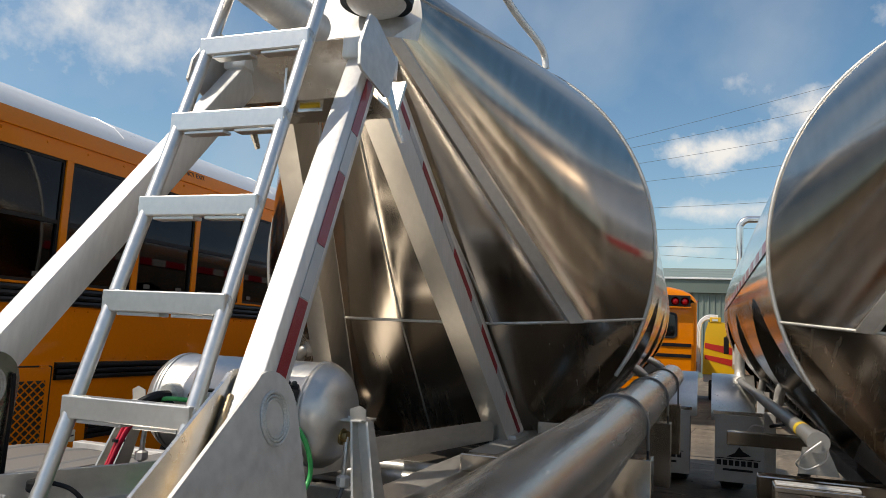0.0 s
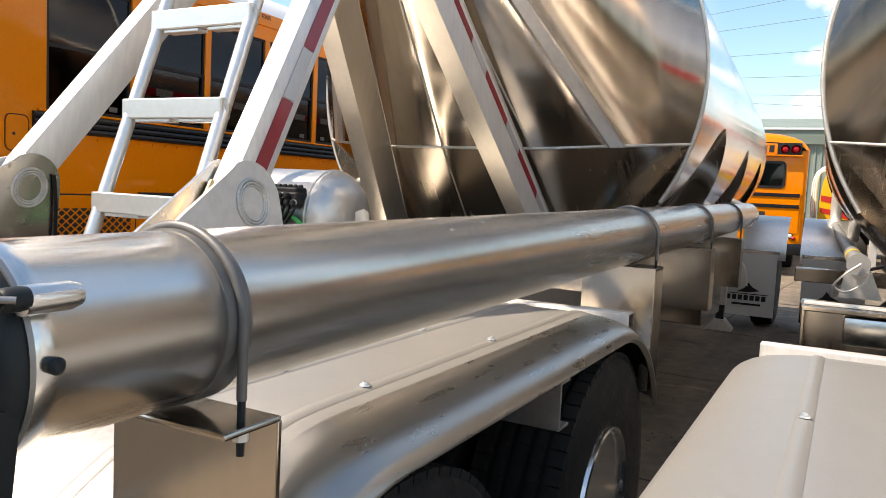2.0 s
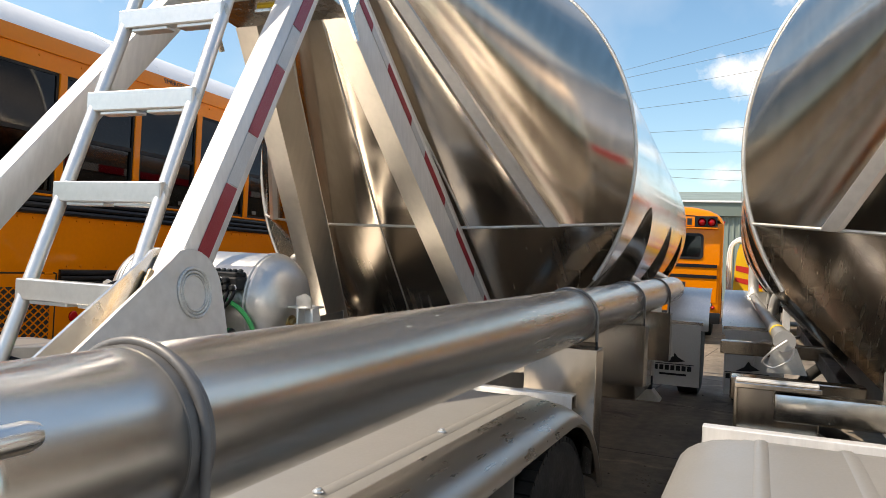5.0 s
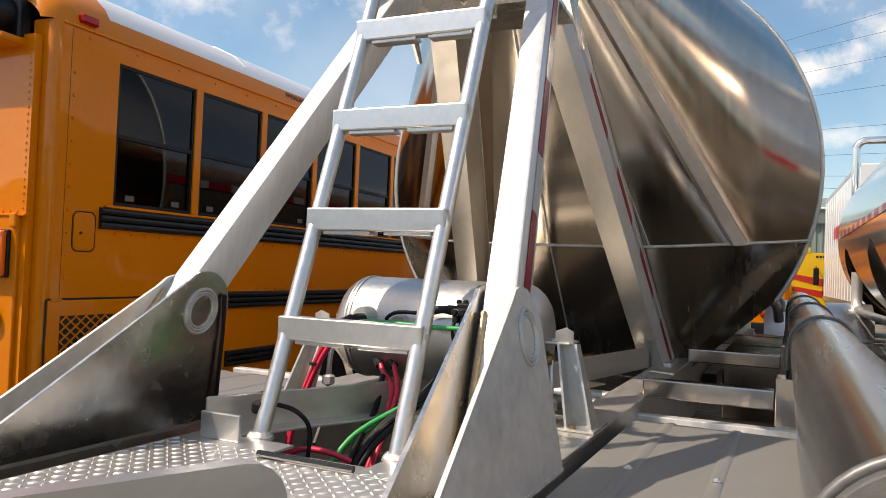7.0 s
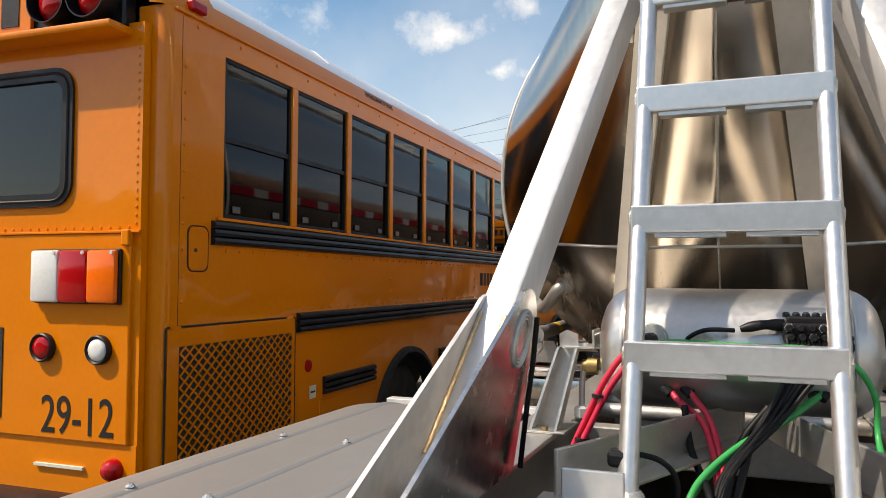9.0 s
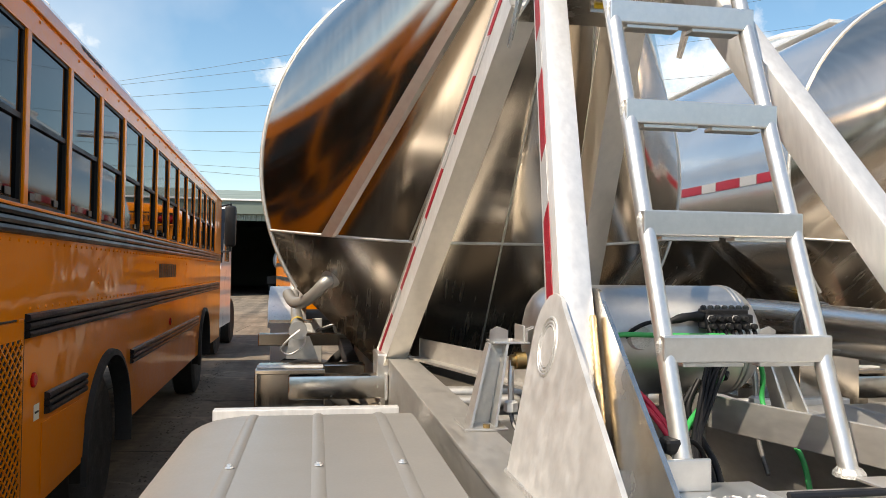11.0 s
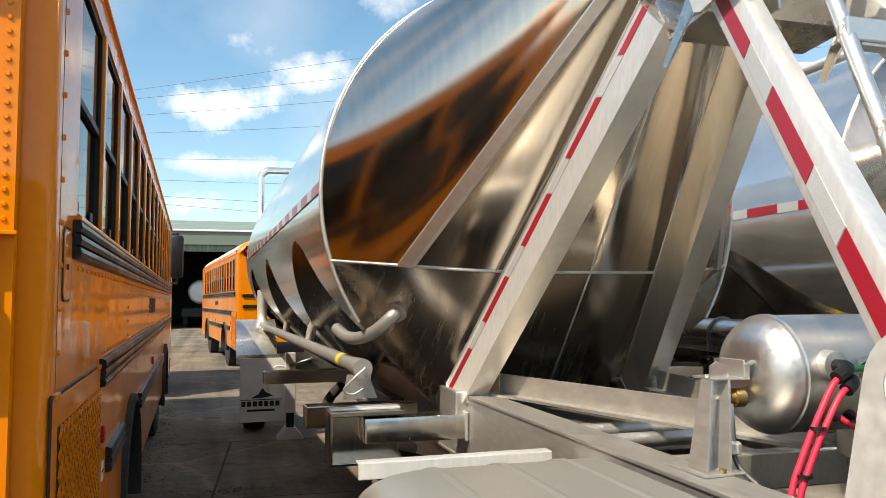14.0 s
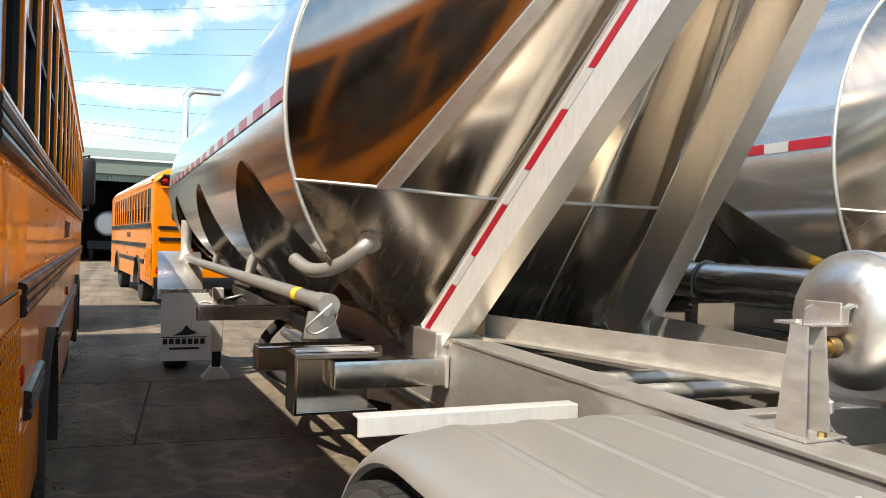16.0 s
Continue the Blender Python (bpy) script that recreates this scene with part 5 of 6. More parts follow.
    # discharge line under the hoppers
    part("discharge_pipe", tube([(0.0, 2.75, 0.42), (0.0, 8.6, 0.42)], 0.065, 18), MILL, tr, "", 60)
    part("curved_hose", tube(arc([(-0.5, 5.9, 0.9), (-0.75, 5.6, 0.72), (-0.80, 5.0, 0.58), (-0.55, 4.3, 0.52), (-0.2, 4.0, 0.45)], 8), 0.045, 12), RUBBER, tr, "black discharge hose", 60)
    part("blow_pipe", tube(arc([(-1.165, 8.5, 1.30), (-1.17, 8.62, 1.31), (-1.18, 8.70, 1.42), (-1.18, 8.70, 1.75)], 6), 0.06, 14), MILL, tr, "bright vertical blow pipe", 60)
    part("drop_pipe", tube(arc([(-1.15, 8.45, 1.28), (-1.15, 8.42, 1.18), (-1.15, 8.40, 0.85)], 6), 0.045, 14), MILL, tr, "", 60)
    part("vent_pipe", tube(arc([(-1.165, 9.60, 2.3), (-1.165, 9.60, 3.25), (-1.155, 9.60, 3.38), (-1.09, 9.60, 3.445), (-0.99, 9.60, 3.455), (-0.59, 9.60, 3.455)], 7), 0.048, 16), MIRROR, tr, "bright elbowed vent pipe", 60)
    part("vent_stand", block(-1.21, -1.08, 9.2, 9.66, 2.2, 2.3, 0.01), MILL, tr)
    # top walkway along the crown
    wk = part("walkway", block(-0.30, 0.34, 3.4, 9.0, 3.395, 3.42, 0.004), MILL, tr, "aluminium walkway along the tank's crown")
    for y in (4.2, 6.2, 8.2):
        part("manhole", lathe([(3.36, 0.26), (3.50, 0.26), (3.51, 0.28), (3.53, 0.28), (3.56, 0.2), (3.57, 0.02)], (0.02, y, 0), "z", 28), MILL, tr, "round manhole lid", 40)


trailer = build_trailer()
build_wheels(trailer)
build_suspension(trailer)
build_fenders(trailer)
build_hose_tubes(trailer)
build_undergear(trailer)


def slant(tr):
    """The tank's axis runs slightly to one side and its barrel tapers towards the front."""
    done = set()
    for o in tr.children:
        kind = o.name.split(".")[0]
        if kind not in ("barrel", "hopper", "front_head", "walkway", "manhole", "red_tape", "white_tape"):
            continue
        y0, x0 = o.matrix_basis.translation.y, o.matrix_basis.translation.x
        if y0:
            sx = 1 if o.data.vertices[0].co.x > 0 else -1
            far = y0 + 0.12 - Y_RIM
            o.matrix_basis = pose(x0 - 0.036 * far - sx * RT * 0.010 * far, y0, 0, 0, 0, 2.06 + sx * 0.69)
        elif o.data.name not in done:
            done.add(o.data.name)
            for v in o.data.vertices:
                far = max(v.co.y - Y_RIM, 0)
                f = 1 - 0.010 * far
                v.co.x = XT + (v.co.x - XT) * f - 0.036 * far
                v.co.z = ZT + (v.co.z - ZT) * f


slant(trailer)
neighbour = copy_thing(trailer, pose(2.963, -0.25, 0))

# the neighbour has no bent pipe at its rear hopper
for o in list(neighbour.children):
    if o.name.split(".")[0] in ("aeration_pipe", "pipe_collar") and min(v.co.y for v in o.data.vertices) < 3:
        bpy.data.objects.remove(o)
        continue


# ---------------------------------------------------------------- school buses
BW, BL = 2.44, 10.4            # width and length; the origin is the rear corner on the right, on the ground
W0, PITCH, WIDE = 0.60, 0.632, 0.578
X_REAR, Y_REAR = -0.032, 0.161      # where the rear panel and its fittings stand


def rub_rail(bus, side, y0, y1, z0, z1):
    h = (z1 - z0) / 3
    prof = []
    for k in range(3):
        b = z0 + k * h
        prof += [(0.0, b), (0.022, b + h * 0.12), (0.026, b + h * 0.5), (0.022, b + h * 0.88), (0.006, b + h)]
    bm = bmesh.new()
    ends = []
    for y in (y0, y1):
        ends.append([bm.verts.new((side * d if side > 0 else -BW - d, y, z)) for d, z in [(-0.01, z0)] + prof + [(-0.01, z1)]])
    n = len(ends[0])
    for k in range(n):
        bm.faces.new((ends[0][k], ends[0][(k + 1) % n], ends[1][(k + 1) % n], ends[1][k]))
    bm.faces.new(ends[0])
    bm.faces.new(ends[1][::-1])
    return part("rub_rail", bm, BLACK_RAIL, bus, "black ribbed rub rail")


def bus_side(bus, side):
    """One long wall with its windows, rails and rivets. side: 1 on the right, -1 on the left."""
    def X(d):
        return d if side > 0 else -BW - d

    def slab(y0, y1, z0, z1, t0=-0.035, t1=0.0, bm=None, bev=0.0):
        a, b = sorted((X(t0), X(t1)))
        return block(a, b, y0, y1, z0, z1, bev, bm)
    n = int((BL - 0.9 - W0) / PITCH)
    # lower wall with the wheel arch cut out
    arch = [(2.78 + 0.56 * math.cos(radians(t)), 0.50 + 0.56 * math.sin(radians(t))) for t in range(175, 4, -10)]
    fy = 8.1
    arch2 = [(fy + 0.56 * math.cos(radians(t)), 0.50 + 0.56 * math.sin(radians(t))) for t in range(175, 4, -10)]
    poly = [(0.25, 0.52)] + arch + arch2 + [(BL, 0.52), (BL, 1.852), (0.25, 1.852)]
    a, b = sorted((X(-0.035), X(0.0)))
    wall = part("side_wall", prism(poly, "x", a, b), BUS_YEL, bus, "orange-yellow riveted steel side wall")
    bm = slab(0.25, W0 - 0.005, 1.852, 2.70)
    slab(W0 - 0.005, BL, 2.588, 2.70, bm=bm)
    slab(W0 + n * PITCH, BL, 1.852, 2.588, bm=bm)
    part("upper_wall", bm, BUS_YEL, bus)
    for k in range(n):
        y0 = W0 + k * PITCH
        y1 = y0 + WIDE
        if k < n:
            part("window_pillar", slab(y1 - 0.004, y0 + PITCH - 0.004, 1.852, 2.588, -0.03, 0.004, bev=0.004), BUS_YEL, bus)
        win = part("window", slab(y0, y1, 1.852, 1.872, -0.028, -0.008), PLASTIC, bus, "black-framed two-sash bus window")
        part("window_frame", slab(y0, y0 + 0.016, 1.87, 2.588, -0.028, -0.008), PLASTIC, win)
        part("window_frame", slab(y1 - 0.02, y1, 1.87, 2.588, -0.028, -0.008), PLASTIC, win)
        part("window_frame", slab(y0, y1, 2.572, 2.588, -0.028, -0.008), PLASTIC, win)
        part("sash_bar", slab(y0, y1, 2.205, 2.228, -0.03, -0.010), PLASTIC, win)
        for z0, z1, dp in ((1.872, 2.21, -0.024), (2.222, 2.572, -0.016)):
            part("pane", slab(y0 + 0.016, y1 - 0.02, z0, z1, dp - 0.004, dp), TINTED, win)
        part("latch", slab(y0 + 0.09, y0 + 0.15, 1.885, 1.915, -0.02, -0.017), LATCH, win)
        part("latch", slab(y1 - 0.15, y1 - 0.09, 1.885, 1.915, -0.02, -0.017), LATCH, win)
    # window sill lip, gutter
    part("sill_lip", slab(W0 - 0.06, BL - 0.1, 1.838, 1.852, -0.01, 0.020, bev=0.003), BUS_YEL, bus)
    part("drip_rail", slab(0.25, BL, 2.690, 2.702, -0.01, 0.014, bev=0.003), BUS_YEL, bus)
    rub_rail(bus, side, W0 - 0.09, BL - 0.3, 1.728, 1.836)
    rub_rail(bus, side, 1.24, BL - 0.3, 1.295, 1.400)
    rub_rail(bus, side, 1.53, 2.20, 0.93, 1.03)
    rub_rail(bus, side, 3.42, 7.4, 0.93, 1.03)
    # rivet rows
    spots = [(W0 + 0.02 + k * 0.105, 1.705) for k in range(85)] + [(1.3 + k * 0.105, 1.42) for k in range(80)]
    spots += [(0.325, 0.6 + k * 0.11) for k in range(18)] + [(W0 + j * PITCH * 3 - 0.03, 1.44 + k * 0.07) for j in range(1, 5) for k in range(4)]
    spots += [(0.4 + k * 0.31, 2.66) for k in range(32)]
    verts, faces = [], []
    for s in spots:
        y, z = s[0], s[1]
        b0 = len(verts)
        for r, d in ((0.0095, 0.0), (0.006, 0.006)):
            verts += [(X(d), y + r * math.cos(t), z + r * math.sin(t)) for t in (2 * math.pi * j / 6 for j in range(6))]
        faces += [(b0 + j, b0 + (j + 1) % 6, b0 + 6 + (j + 1) % 6, b0 + 6 + j) for j in range(6)] + [tuple(range(b0 + 6, b0 + 12))]
    tagged(part("rivet_line", (verts, [], faces), BUS_YEL, wall), kind="stuff")
    # engine grille with its diamond mesh, hatch, reflectors
    gd = part("grille_door", slab(0.235, 1.215, 0.60, 1.372, 0.0, 0.008, bev=0.003), BUS_YEL, bus, "hinged engine door with diamond grille")
    y0, y1, z0, z1 = 0.305, 1.18, 0.66, 1.298
    part("grille_back", slab(y0, y1, z0, z1, 0.0, 0.0095), INTERIOR, gd)
    bm = bmesh.new()
    p = 0.047

    def clip(c, s):
        pts = []
        for y in (y0, y1):
            z = c + s * (y - y0) * 0.8
            if z0 <= z <= z1:
                pts.append((y, z))
        for z in (z0, z1):
            y = y0 + (z - c) / s / 0.8
            if y0 < y < y1:
                pts.append((y, z))
        return pts[:2] if len(pts) >= 2 else None
    for s in (1, -1):
        c = z0 - 0.8
        while c < z1 + 0.8:
            e = clip(c, s)
            if e and abs(e[0][0] - e[1][0]) > 0.01:
                beam((X(0.014), e[0][0], e[0][1]), (X(0.014), e[1][0], e[1][1]), 0.0055, 0.0065, (0, 0, 1), 0, bm)
            c += p
    part("grille_mesh", bm, BUS_YEL, gd)
    part("door_seam", tube([(X(0.003), y, z) for y, z in round_rect(0.228, 1.222, 0.593, 1.379, 0.012, 2)], 0.0045, 6, True), BLACK_MARK, gd)
    for yy in (0.28, 1.16):
        part("grille_hinge", slab(yy - 0.03, yy + 0.03, 1.368, 1.384, 0.0, 0.014, bev=0.003), BUS_YEL, gd)
    ring = [(y, z) for y, z in round_rect(0.36, 0.485, 1.615, 1.80, 0.03)]
    part("fuel_hatch", prism(ring, "x", *sorted((X(0.0), X(0.004)))), BUS_YEL, bus)
    part("hatch_seam", tube([(X(0.001), y, z) for y, z in round_rect(0.355, 0.490, 1.61, 1.805, 0.033)], 0.003, 6, True), BLACK_RAIL, bus)
    part("hatch_lock", lathe([(X(0.006), 0.008), (X(0.010), 0.008)], (0, 0.40, 1.70), "x", 10), BLACK_MARK, bus)
    for y in (1.365, 5.2):
        part("side_reflector", lathe([(X(0.0), 0.033), (X(0.008), 0.033), (X(0.012), 0.026)], (0, y, 1.108), "x", 20), LENS_RED, bus, "round red reflector")
    part("notice", slab(1.385, 1.455, 0.925, 0.995, 0.0, 0.002), LABEL_W, bus)
    part("notice_bar", slab(1.395, 1.445, 0.955, 0.965, 0.002, 0.003), BLACK_MARK, bus)
    part("battery_door", slab(1.49, 2.22, 0.58, 0.90, 0.0, 0.006, bev=0.002), BUS_YEL, bus)
    for y in range(9):
        part("name_bar", slab(4.55 + y * 0.11, 4.63 + y * 0.11, 1.52, 1.64, 0.0, 0.0015), BLACK_MARK, bus)
    # wheel arches and wheels
    for yc in (2.78, fy):
        rows = [[(X(d), yc + r * math.cos(t), 0.50 + r * math.sin(t)) for d, r in ((0.0, 0.60), (0.03, 0.595), (0.035, 0.56), (0.0, 0.545), (-0.07, 0.545))] for t in (radians(-8 + 196 * k / 24) for k in range(25))]
        part("wheel_arch", grid(rows), RUBBER, bus, "", 40)
        ty = part("bus_tyre", lathe([(-0.13, 0.29), (-0.14, 0.42), (-0.11, 0.485), (0.11, 0.485), (0.14, 0.42), (0.13, 0.29)], (X(-0.2), yc, 0.485), "x", 44), RUBBER, bus, "", 40)
        part("bus_rim", lathe([(0.12 * side, 0.292), (0.125 * side, 0.28), (0.02 * side, 0.24), (0.03 * side, 0.14), (0.09 * side, 0.10), (0.09 * side, 0.01)], (X(-0.2), yc, 0.485), "x", 32), BLACK_RAIL, ty, "", 40)
    # rounded rear corner post
    bend = arc([(-0.14, 0.203, 0), (-0.055, 0.205, 0), (-0.022, 0.211, 0), (-0.005, 0.226, 0), (0.0, 0.252, 0)], 4)
    part("corner_post", grid([[(X(p.x), p.y, z) for p in bend] for z in (0.52, 1.85, 2.3, 2.70)]), BUS_YEL, bus, "", 50)
    part("corner_seam", slab(0.300, 0.3025, 0.56, 2.68, 0.0, 0.0008), BLACK_RAIL, bus)


def build_bus():
    bus = thing("school_bus", "orange-yellow school bus with black rub rails and white roof", "bus", "school buses")
    for s in (1, -1):
        bus_side(bus, s)
    # roof: yellow cove, then white
    prof = [(0.0, 2.70), (-0.012, 2.75), (-0.035, 2.80), (-0.075, 2.86), (-0.16, 2.935), (-0.32, 3.01), (-0.60, 3.075), (-0.95, 3.105), (-1.22, 3.11)]
    full = prof + [(-BW - x, z) for x, z in prof[-2::-1]]

    def roof_row(y, drop=0.0, inn=0.0):
        return [(-BW / 2 + (x + BW / 2) * (1 - inn), y, 2.70 + (z - 2.70) * (1 - drop)) for x, z in full]
    ys = [(0.17, 0.55, 0.05), (0.19, 0.32, 0.02), (0.25, 0.14, 0.0), (0.37, 0.04, 0), (0.55, 0, 0)]
    part("roof_cap", grid([roof_row(*y) for y in ys]), BUS_YEL, bus, "", 50)
    mid = [roof_row(y) for y in (0.55, 1.5, 3, 5, 7, 9, BL - 0.4)]
    part("roof_cove", grid([r[:3] for r in mid]), BUS_YEL, bus, "", 50)
    part("roof_cove", grid([r[-3:] for r in mid]), BUS_YEL, bus, "", 50)
    part("roof", grid([r[2:-2] for r in mid]), BUS_WHITE, bus, "white painted roof", 50)
    part("roof_cap", grid([roof_row(BL - 0.4), roof_row(BL - 0.1, 0.1), roof_row(BL, 0.6, 0.05)]), BUS_YEL, bus, "", 50)
    for y in (1.7, 3.6, 5.5, 7.4):
        part("roof_seam", tube([(x, y, z + 0.002) for x, z in full[3:-3]], 0.005, 6), BUS_WHITE, bus)
    m = Matrix.Translation((-0.017, 2.30, 2.765)) @ Matrix.Rotation(radians(90), 4, "Z") @ Matrix.Rotation(radians(72), 4, "X")
    words("exit_lettering", "EMERGENCY EXIT", 0.055, m, BLACK_MARK, bus)
    part("corner_marker", lathe([(0.0, 0.05), (-0.03, 0.045), (-0.045, 0.02)], (-0.22, 0.20, 2.80), "y", 16), LENS_RED, bus, "red marker lamp")
    for s in (0, 1):
        part("side_marker", block(-0.02 if not s else -BW - 0.02, 0.02 if not s else -BW + 0.02, 0.34, 0.44, 2.72, 2.765, 0.01), LENS_RED, bus)
    # rear wall round its window
    def rear(name, bm, material, parent, label="", smooth=0.0):
        """A part of the rear, which stands back from the origin."""
        if isinstance(bm, tuple):
            bm = ([(x + X_REAR, y + Y_REAR, z) for x, y, z in bm[0]], bm[1], bm[2])
        else:
            for v in bm.verts:
                v.co.x += X_REAR
                v.co.y += Y_REAR
        return part(name, bm, material, parent, label, smooth)
    x0, x1 = -BW + 0.106, -0.042
    wx0, wx1, wz0, wz1 = -2.01, -0.43, 1.912, 2.433
    bm = block(x0, x1, 0.0, 0.04, 1.768, wz0, 0)
    block(x0, x1, 0.0, 0.04, wz1, 2.62, 0, bm)
    block(x0, wx0, 0.0, 0.04, wz0, wz1, 0, bm)
    block(wx1, x1, 0.0, 0.04, wz0, wz1, 0, bm)
    rear("rear_wall", bm, BUS_YEL, bus, "orange-yellow rear wall with rivets")
    bm = bmesh.new()
    o, i = round_rect(wx0 - 0.034, wx1 + 0.034, wz0 - 0.034, wz1 + 0.034, 0.10), round_rect(wx0 + 0.020, wx1 - 0.020, wz0 + 0.020, wz1 - 0.020, 0.06)
    n = len(o)
    for (a, ya), (b, yb) in (((o, -0.001), (o, -0.014)), ((o, -0.014), (i, -0.018)), ((i, -0.018), (i, 0.03))):
        va, vb = [bm.verts.new((x, ya, z)) for x, z in a], [bm.verts.new((x, yb, z)) for x, z in b]
        for k in range(n):
            bm.faces.new((va[k], va[(k + 1) % n], vb[(k + 1) % n], vb[k]))
    bmesh.ops.remove_doubles(bm, verts=bm.verts, dist=0.0002)
    rw = rear("rear_window", bm, BLACK_MARK, bus, "black rubber framed rear window", 50)
    rear("pane", prism(i, "y", 0.0, 0.006), TINTED, rw)
    rear("rubber_bead", tube([(x, -0.017, z) for x, z in round_rect(wx0 - 0.010, wx1 + 0.010, wz0 - 0.010, wz1 + 0.010, 0.075)], 0.006, 6, True), BLACK_MARK, rw, "", 60)
    # engine hatch below, with a small vent grille
    rear("engine_hatch", block(x0 + 0.06, -0.080, -0.012, 0.04, 0.915, 1.762, 0.006), BUS_YEL, bus, "orange-yellow engine hatch")
    rear("hatch_frame", block(x0, x1, 0.006, 0.04, 0.915, 1.768, 0), BUS_YEL, bus)
    rear("lower_panel", block(x0, x1, 0.0, 0.04, 0.60, 0.915, 0), BUS_YEL, bus)
    rear("vent_screen", block(-1.60, -0.75, -0.016, -0.012, 0.985, 1.366), INTERIOR, bus, "fine black vent screen")
    rear("hinge_lip", block(x0, x1 + 0.01, -0.018, 0.0, 1.762, 1.772, 0.002), BUS_YEL, bus)
    rear("hatch_hinge", block(-0.115, -0.075, -0.03, 0.0, 1.71, 1.775, 0.006), BUS_YEL, bus)
    # tail lamps
    for xs in (-1, 1):
        cx = -BW / 2 + xs * (BW / 2 - 0.340)
        tl = rear("tail_lamp", block(cx - 0.226, cx + 0.226, -0.03, -0.012, 1.474, 1.698, 0.006), PLASTIC, bus, "three-lens tail lamp")
        for k, mt in enumerate((LENS_CLEAR, LENS_RED, LENS_AMBER)):
            a = cx - 0.222 + 0.149 * (k if xs > 0 else 2 - k)
            rear("lens", block(a, a + 0.145, -0.056, -0.028, 1.479, 1.693, 0.012), mt, tl, ("clear lens", "red lens", "amber lens")[k], 40)
            rear("lens_screw", lathe([(-0.064, 0.008), (-0.06, 0.009)], (a + 0.135, 0, 1.682), "y", 8), MILL, tl)
        for dx, mt in ((-0.175, LENS_RED), (0.120, LENS_CLEAR)):
            rl = rear("round_lamp", lathe([(-0.012, 0.060), (-0.035, 0.060), (-0.04, 0.055), (-0.03, 0.046)], (cx + dx, 0, 1.290), "y", 28), PLASTIC, bus, "round tail lamp in black ring", 40)
            rear("lens", lathe([(-0.028, 0.047), (-0.036, 0.042), (-0.04, 0.02), (-0.041, 0.003)], (cx + dx, 0, 1.290), "y", 24), mt, rl, "", 60)
        rear("corner_reflector", lathe([(-0.0, 0.045), (-0.03, 0.042), (-0.05, 0.025), (-0.055, 0.003)], (-BW / 2 + xs * (BW / 2 - 0.147), 0.0, 0.815), "y", 20), LENS_RED, bus, "domed red reflector", 60)
    m = Matrix.Translation((-0.335 + X_REAR, Y_REAR - 0.0135, 1.008)) @ Matrix.Rotation(radians(90), 4, "X")
    num = words("fleet_number", "29-12", 0.205, m, BLACK_MARK, bus)
    num.matrix_basis = m @ Matrix.Diagonal((0.82, 1.08, 1, 1))
    rear("arrow_notice", block(-0.56, -0.30, -0.0135, -0.012 + 0.012, 0.80, 0.812), LABEL_W, bus)
    # rivets of the rear wall
    verts, faces = [], []
    spots = [(-0.064, 1.80 + k * 0.034) for k in range(23)] + [(-0.10 - k * 0.048, 1.785) for k in range(46)]
    for x, z in spots:
        b0 = len(verts)
        for r, d in ((0.0078, 0.0), (0.0048, -0.0045)):
            verts += [(x + r * math.cos(t), d, z + r * math.sin(t)) for t in (2 * math.pi * j / 6 for j in range(6))]
        faces += [(b0 + j, b0 + (j + 1) % 6, b0 + 6 + (j + 1) % 6, b0 + 6 + j) for j in range(6)] + [tuple(range(b0 + 6, b0 + 12))]
    tagged(rear("rear_rivet_line", (verts, [], faces), BUS_YEL, bus), kind="stuff")
    # visor with warning lamps and the sign above
    rear("visor", block(x0 + 0.08, -0.10, -0.13, 0.02, 2.565, 2.60, 0.012), BUS_YEL, bus, "projecting visor under the warning lamps", 40)
    rear("lamp_board", block(x0 + 0.10, -0.12, -0.03, 0.04, 2.60, 2.86, 0.01), BLACK_RAIL, bus)
    rear("sign_board", block(-1.85, -0.60, -0.05, -0.03, 2.615, 2.84, 0.004), BUS_YEL, bus)
    for k in range(8):
        rear("sign_bar", block(-1.78 + k * 0.145, -1.68 + k * 0.145, -0.054, -0.05, 2.65, 2.80), BLACK_MARK, bus)
    for x in (-0.24, -0.45, -1.99, -2.2):
        wl_ = rear("warning_lamp", lathe([(-0.03, 0.09), (-0.07, 0.088), (-0.10, 0.05), (-0.105, 0.003)], (x, 0, 2.72), "y", 24), LENS_RED, bus, "domed red warning lamp", 60)
        rear("lamp_hood", lathe([(-0.03, 0.098), (-0.12, 0.10), (-0.12, 0.095), (-0.03, 0.093)], (x, 0, 2.72), "y", 24), BLACK_RAIL, wl_, "", 40)
    rear("rear_bumper", block(-BW + 0.06, 0.01, -0.16, 0.05, 0.46, 0.70, 0.02), BLACK_RAIL, bus, "black steel bumper", 40)
    # closing walls, floor and seats inside
    part("front_wall", block(-BW + 0.03, -0.03, BL - 0.05, BL, 0.52, 2.75, 0.01), BUS_YEL, bus)
    part("windscreen", block(-BW + 0.2, -0.2, BL - 0.002, BL + 0.01, 1.5, 2.5), TINTED, bus)
    part("floor", block(-BW + 0.04, -0.04, 0.30, BL - 0.06, 0.98, 1.02), INTERIOR, bus)
    part("engine_cover", block(-BW + 0.04, -0.04, 0.30, 0.9, 1.02, 1.6), INTERIOR, bus)
    part("inner_roof", block(-BW + 0.08, -0.08, 0.30, BL - 0.1, 2.70, 2.71), INTERIOR, bus)
    seat = None
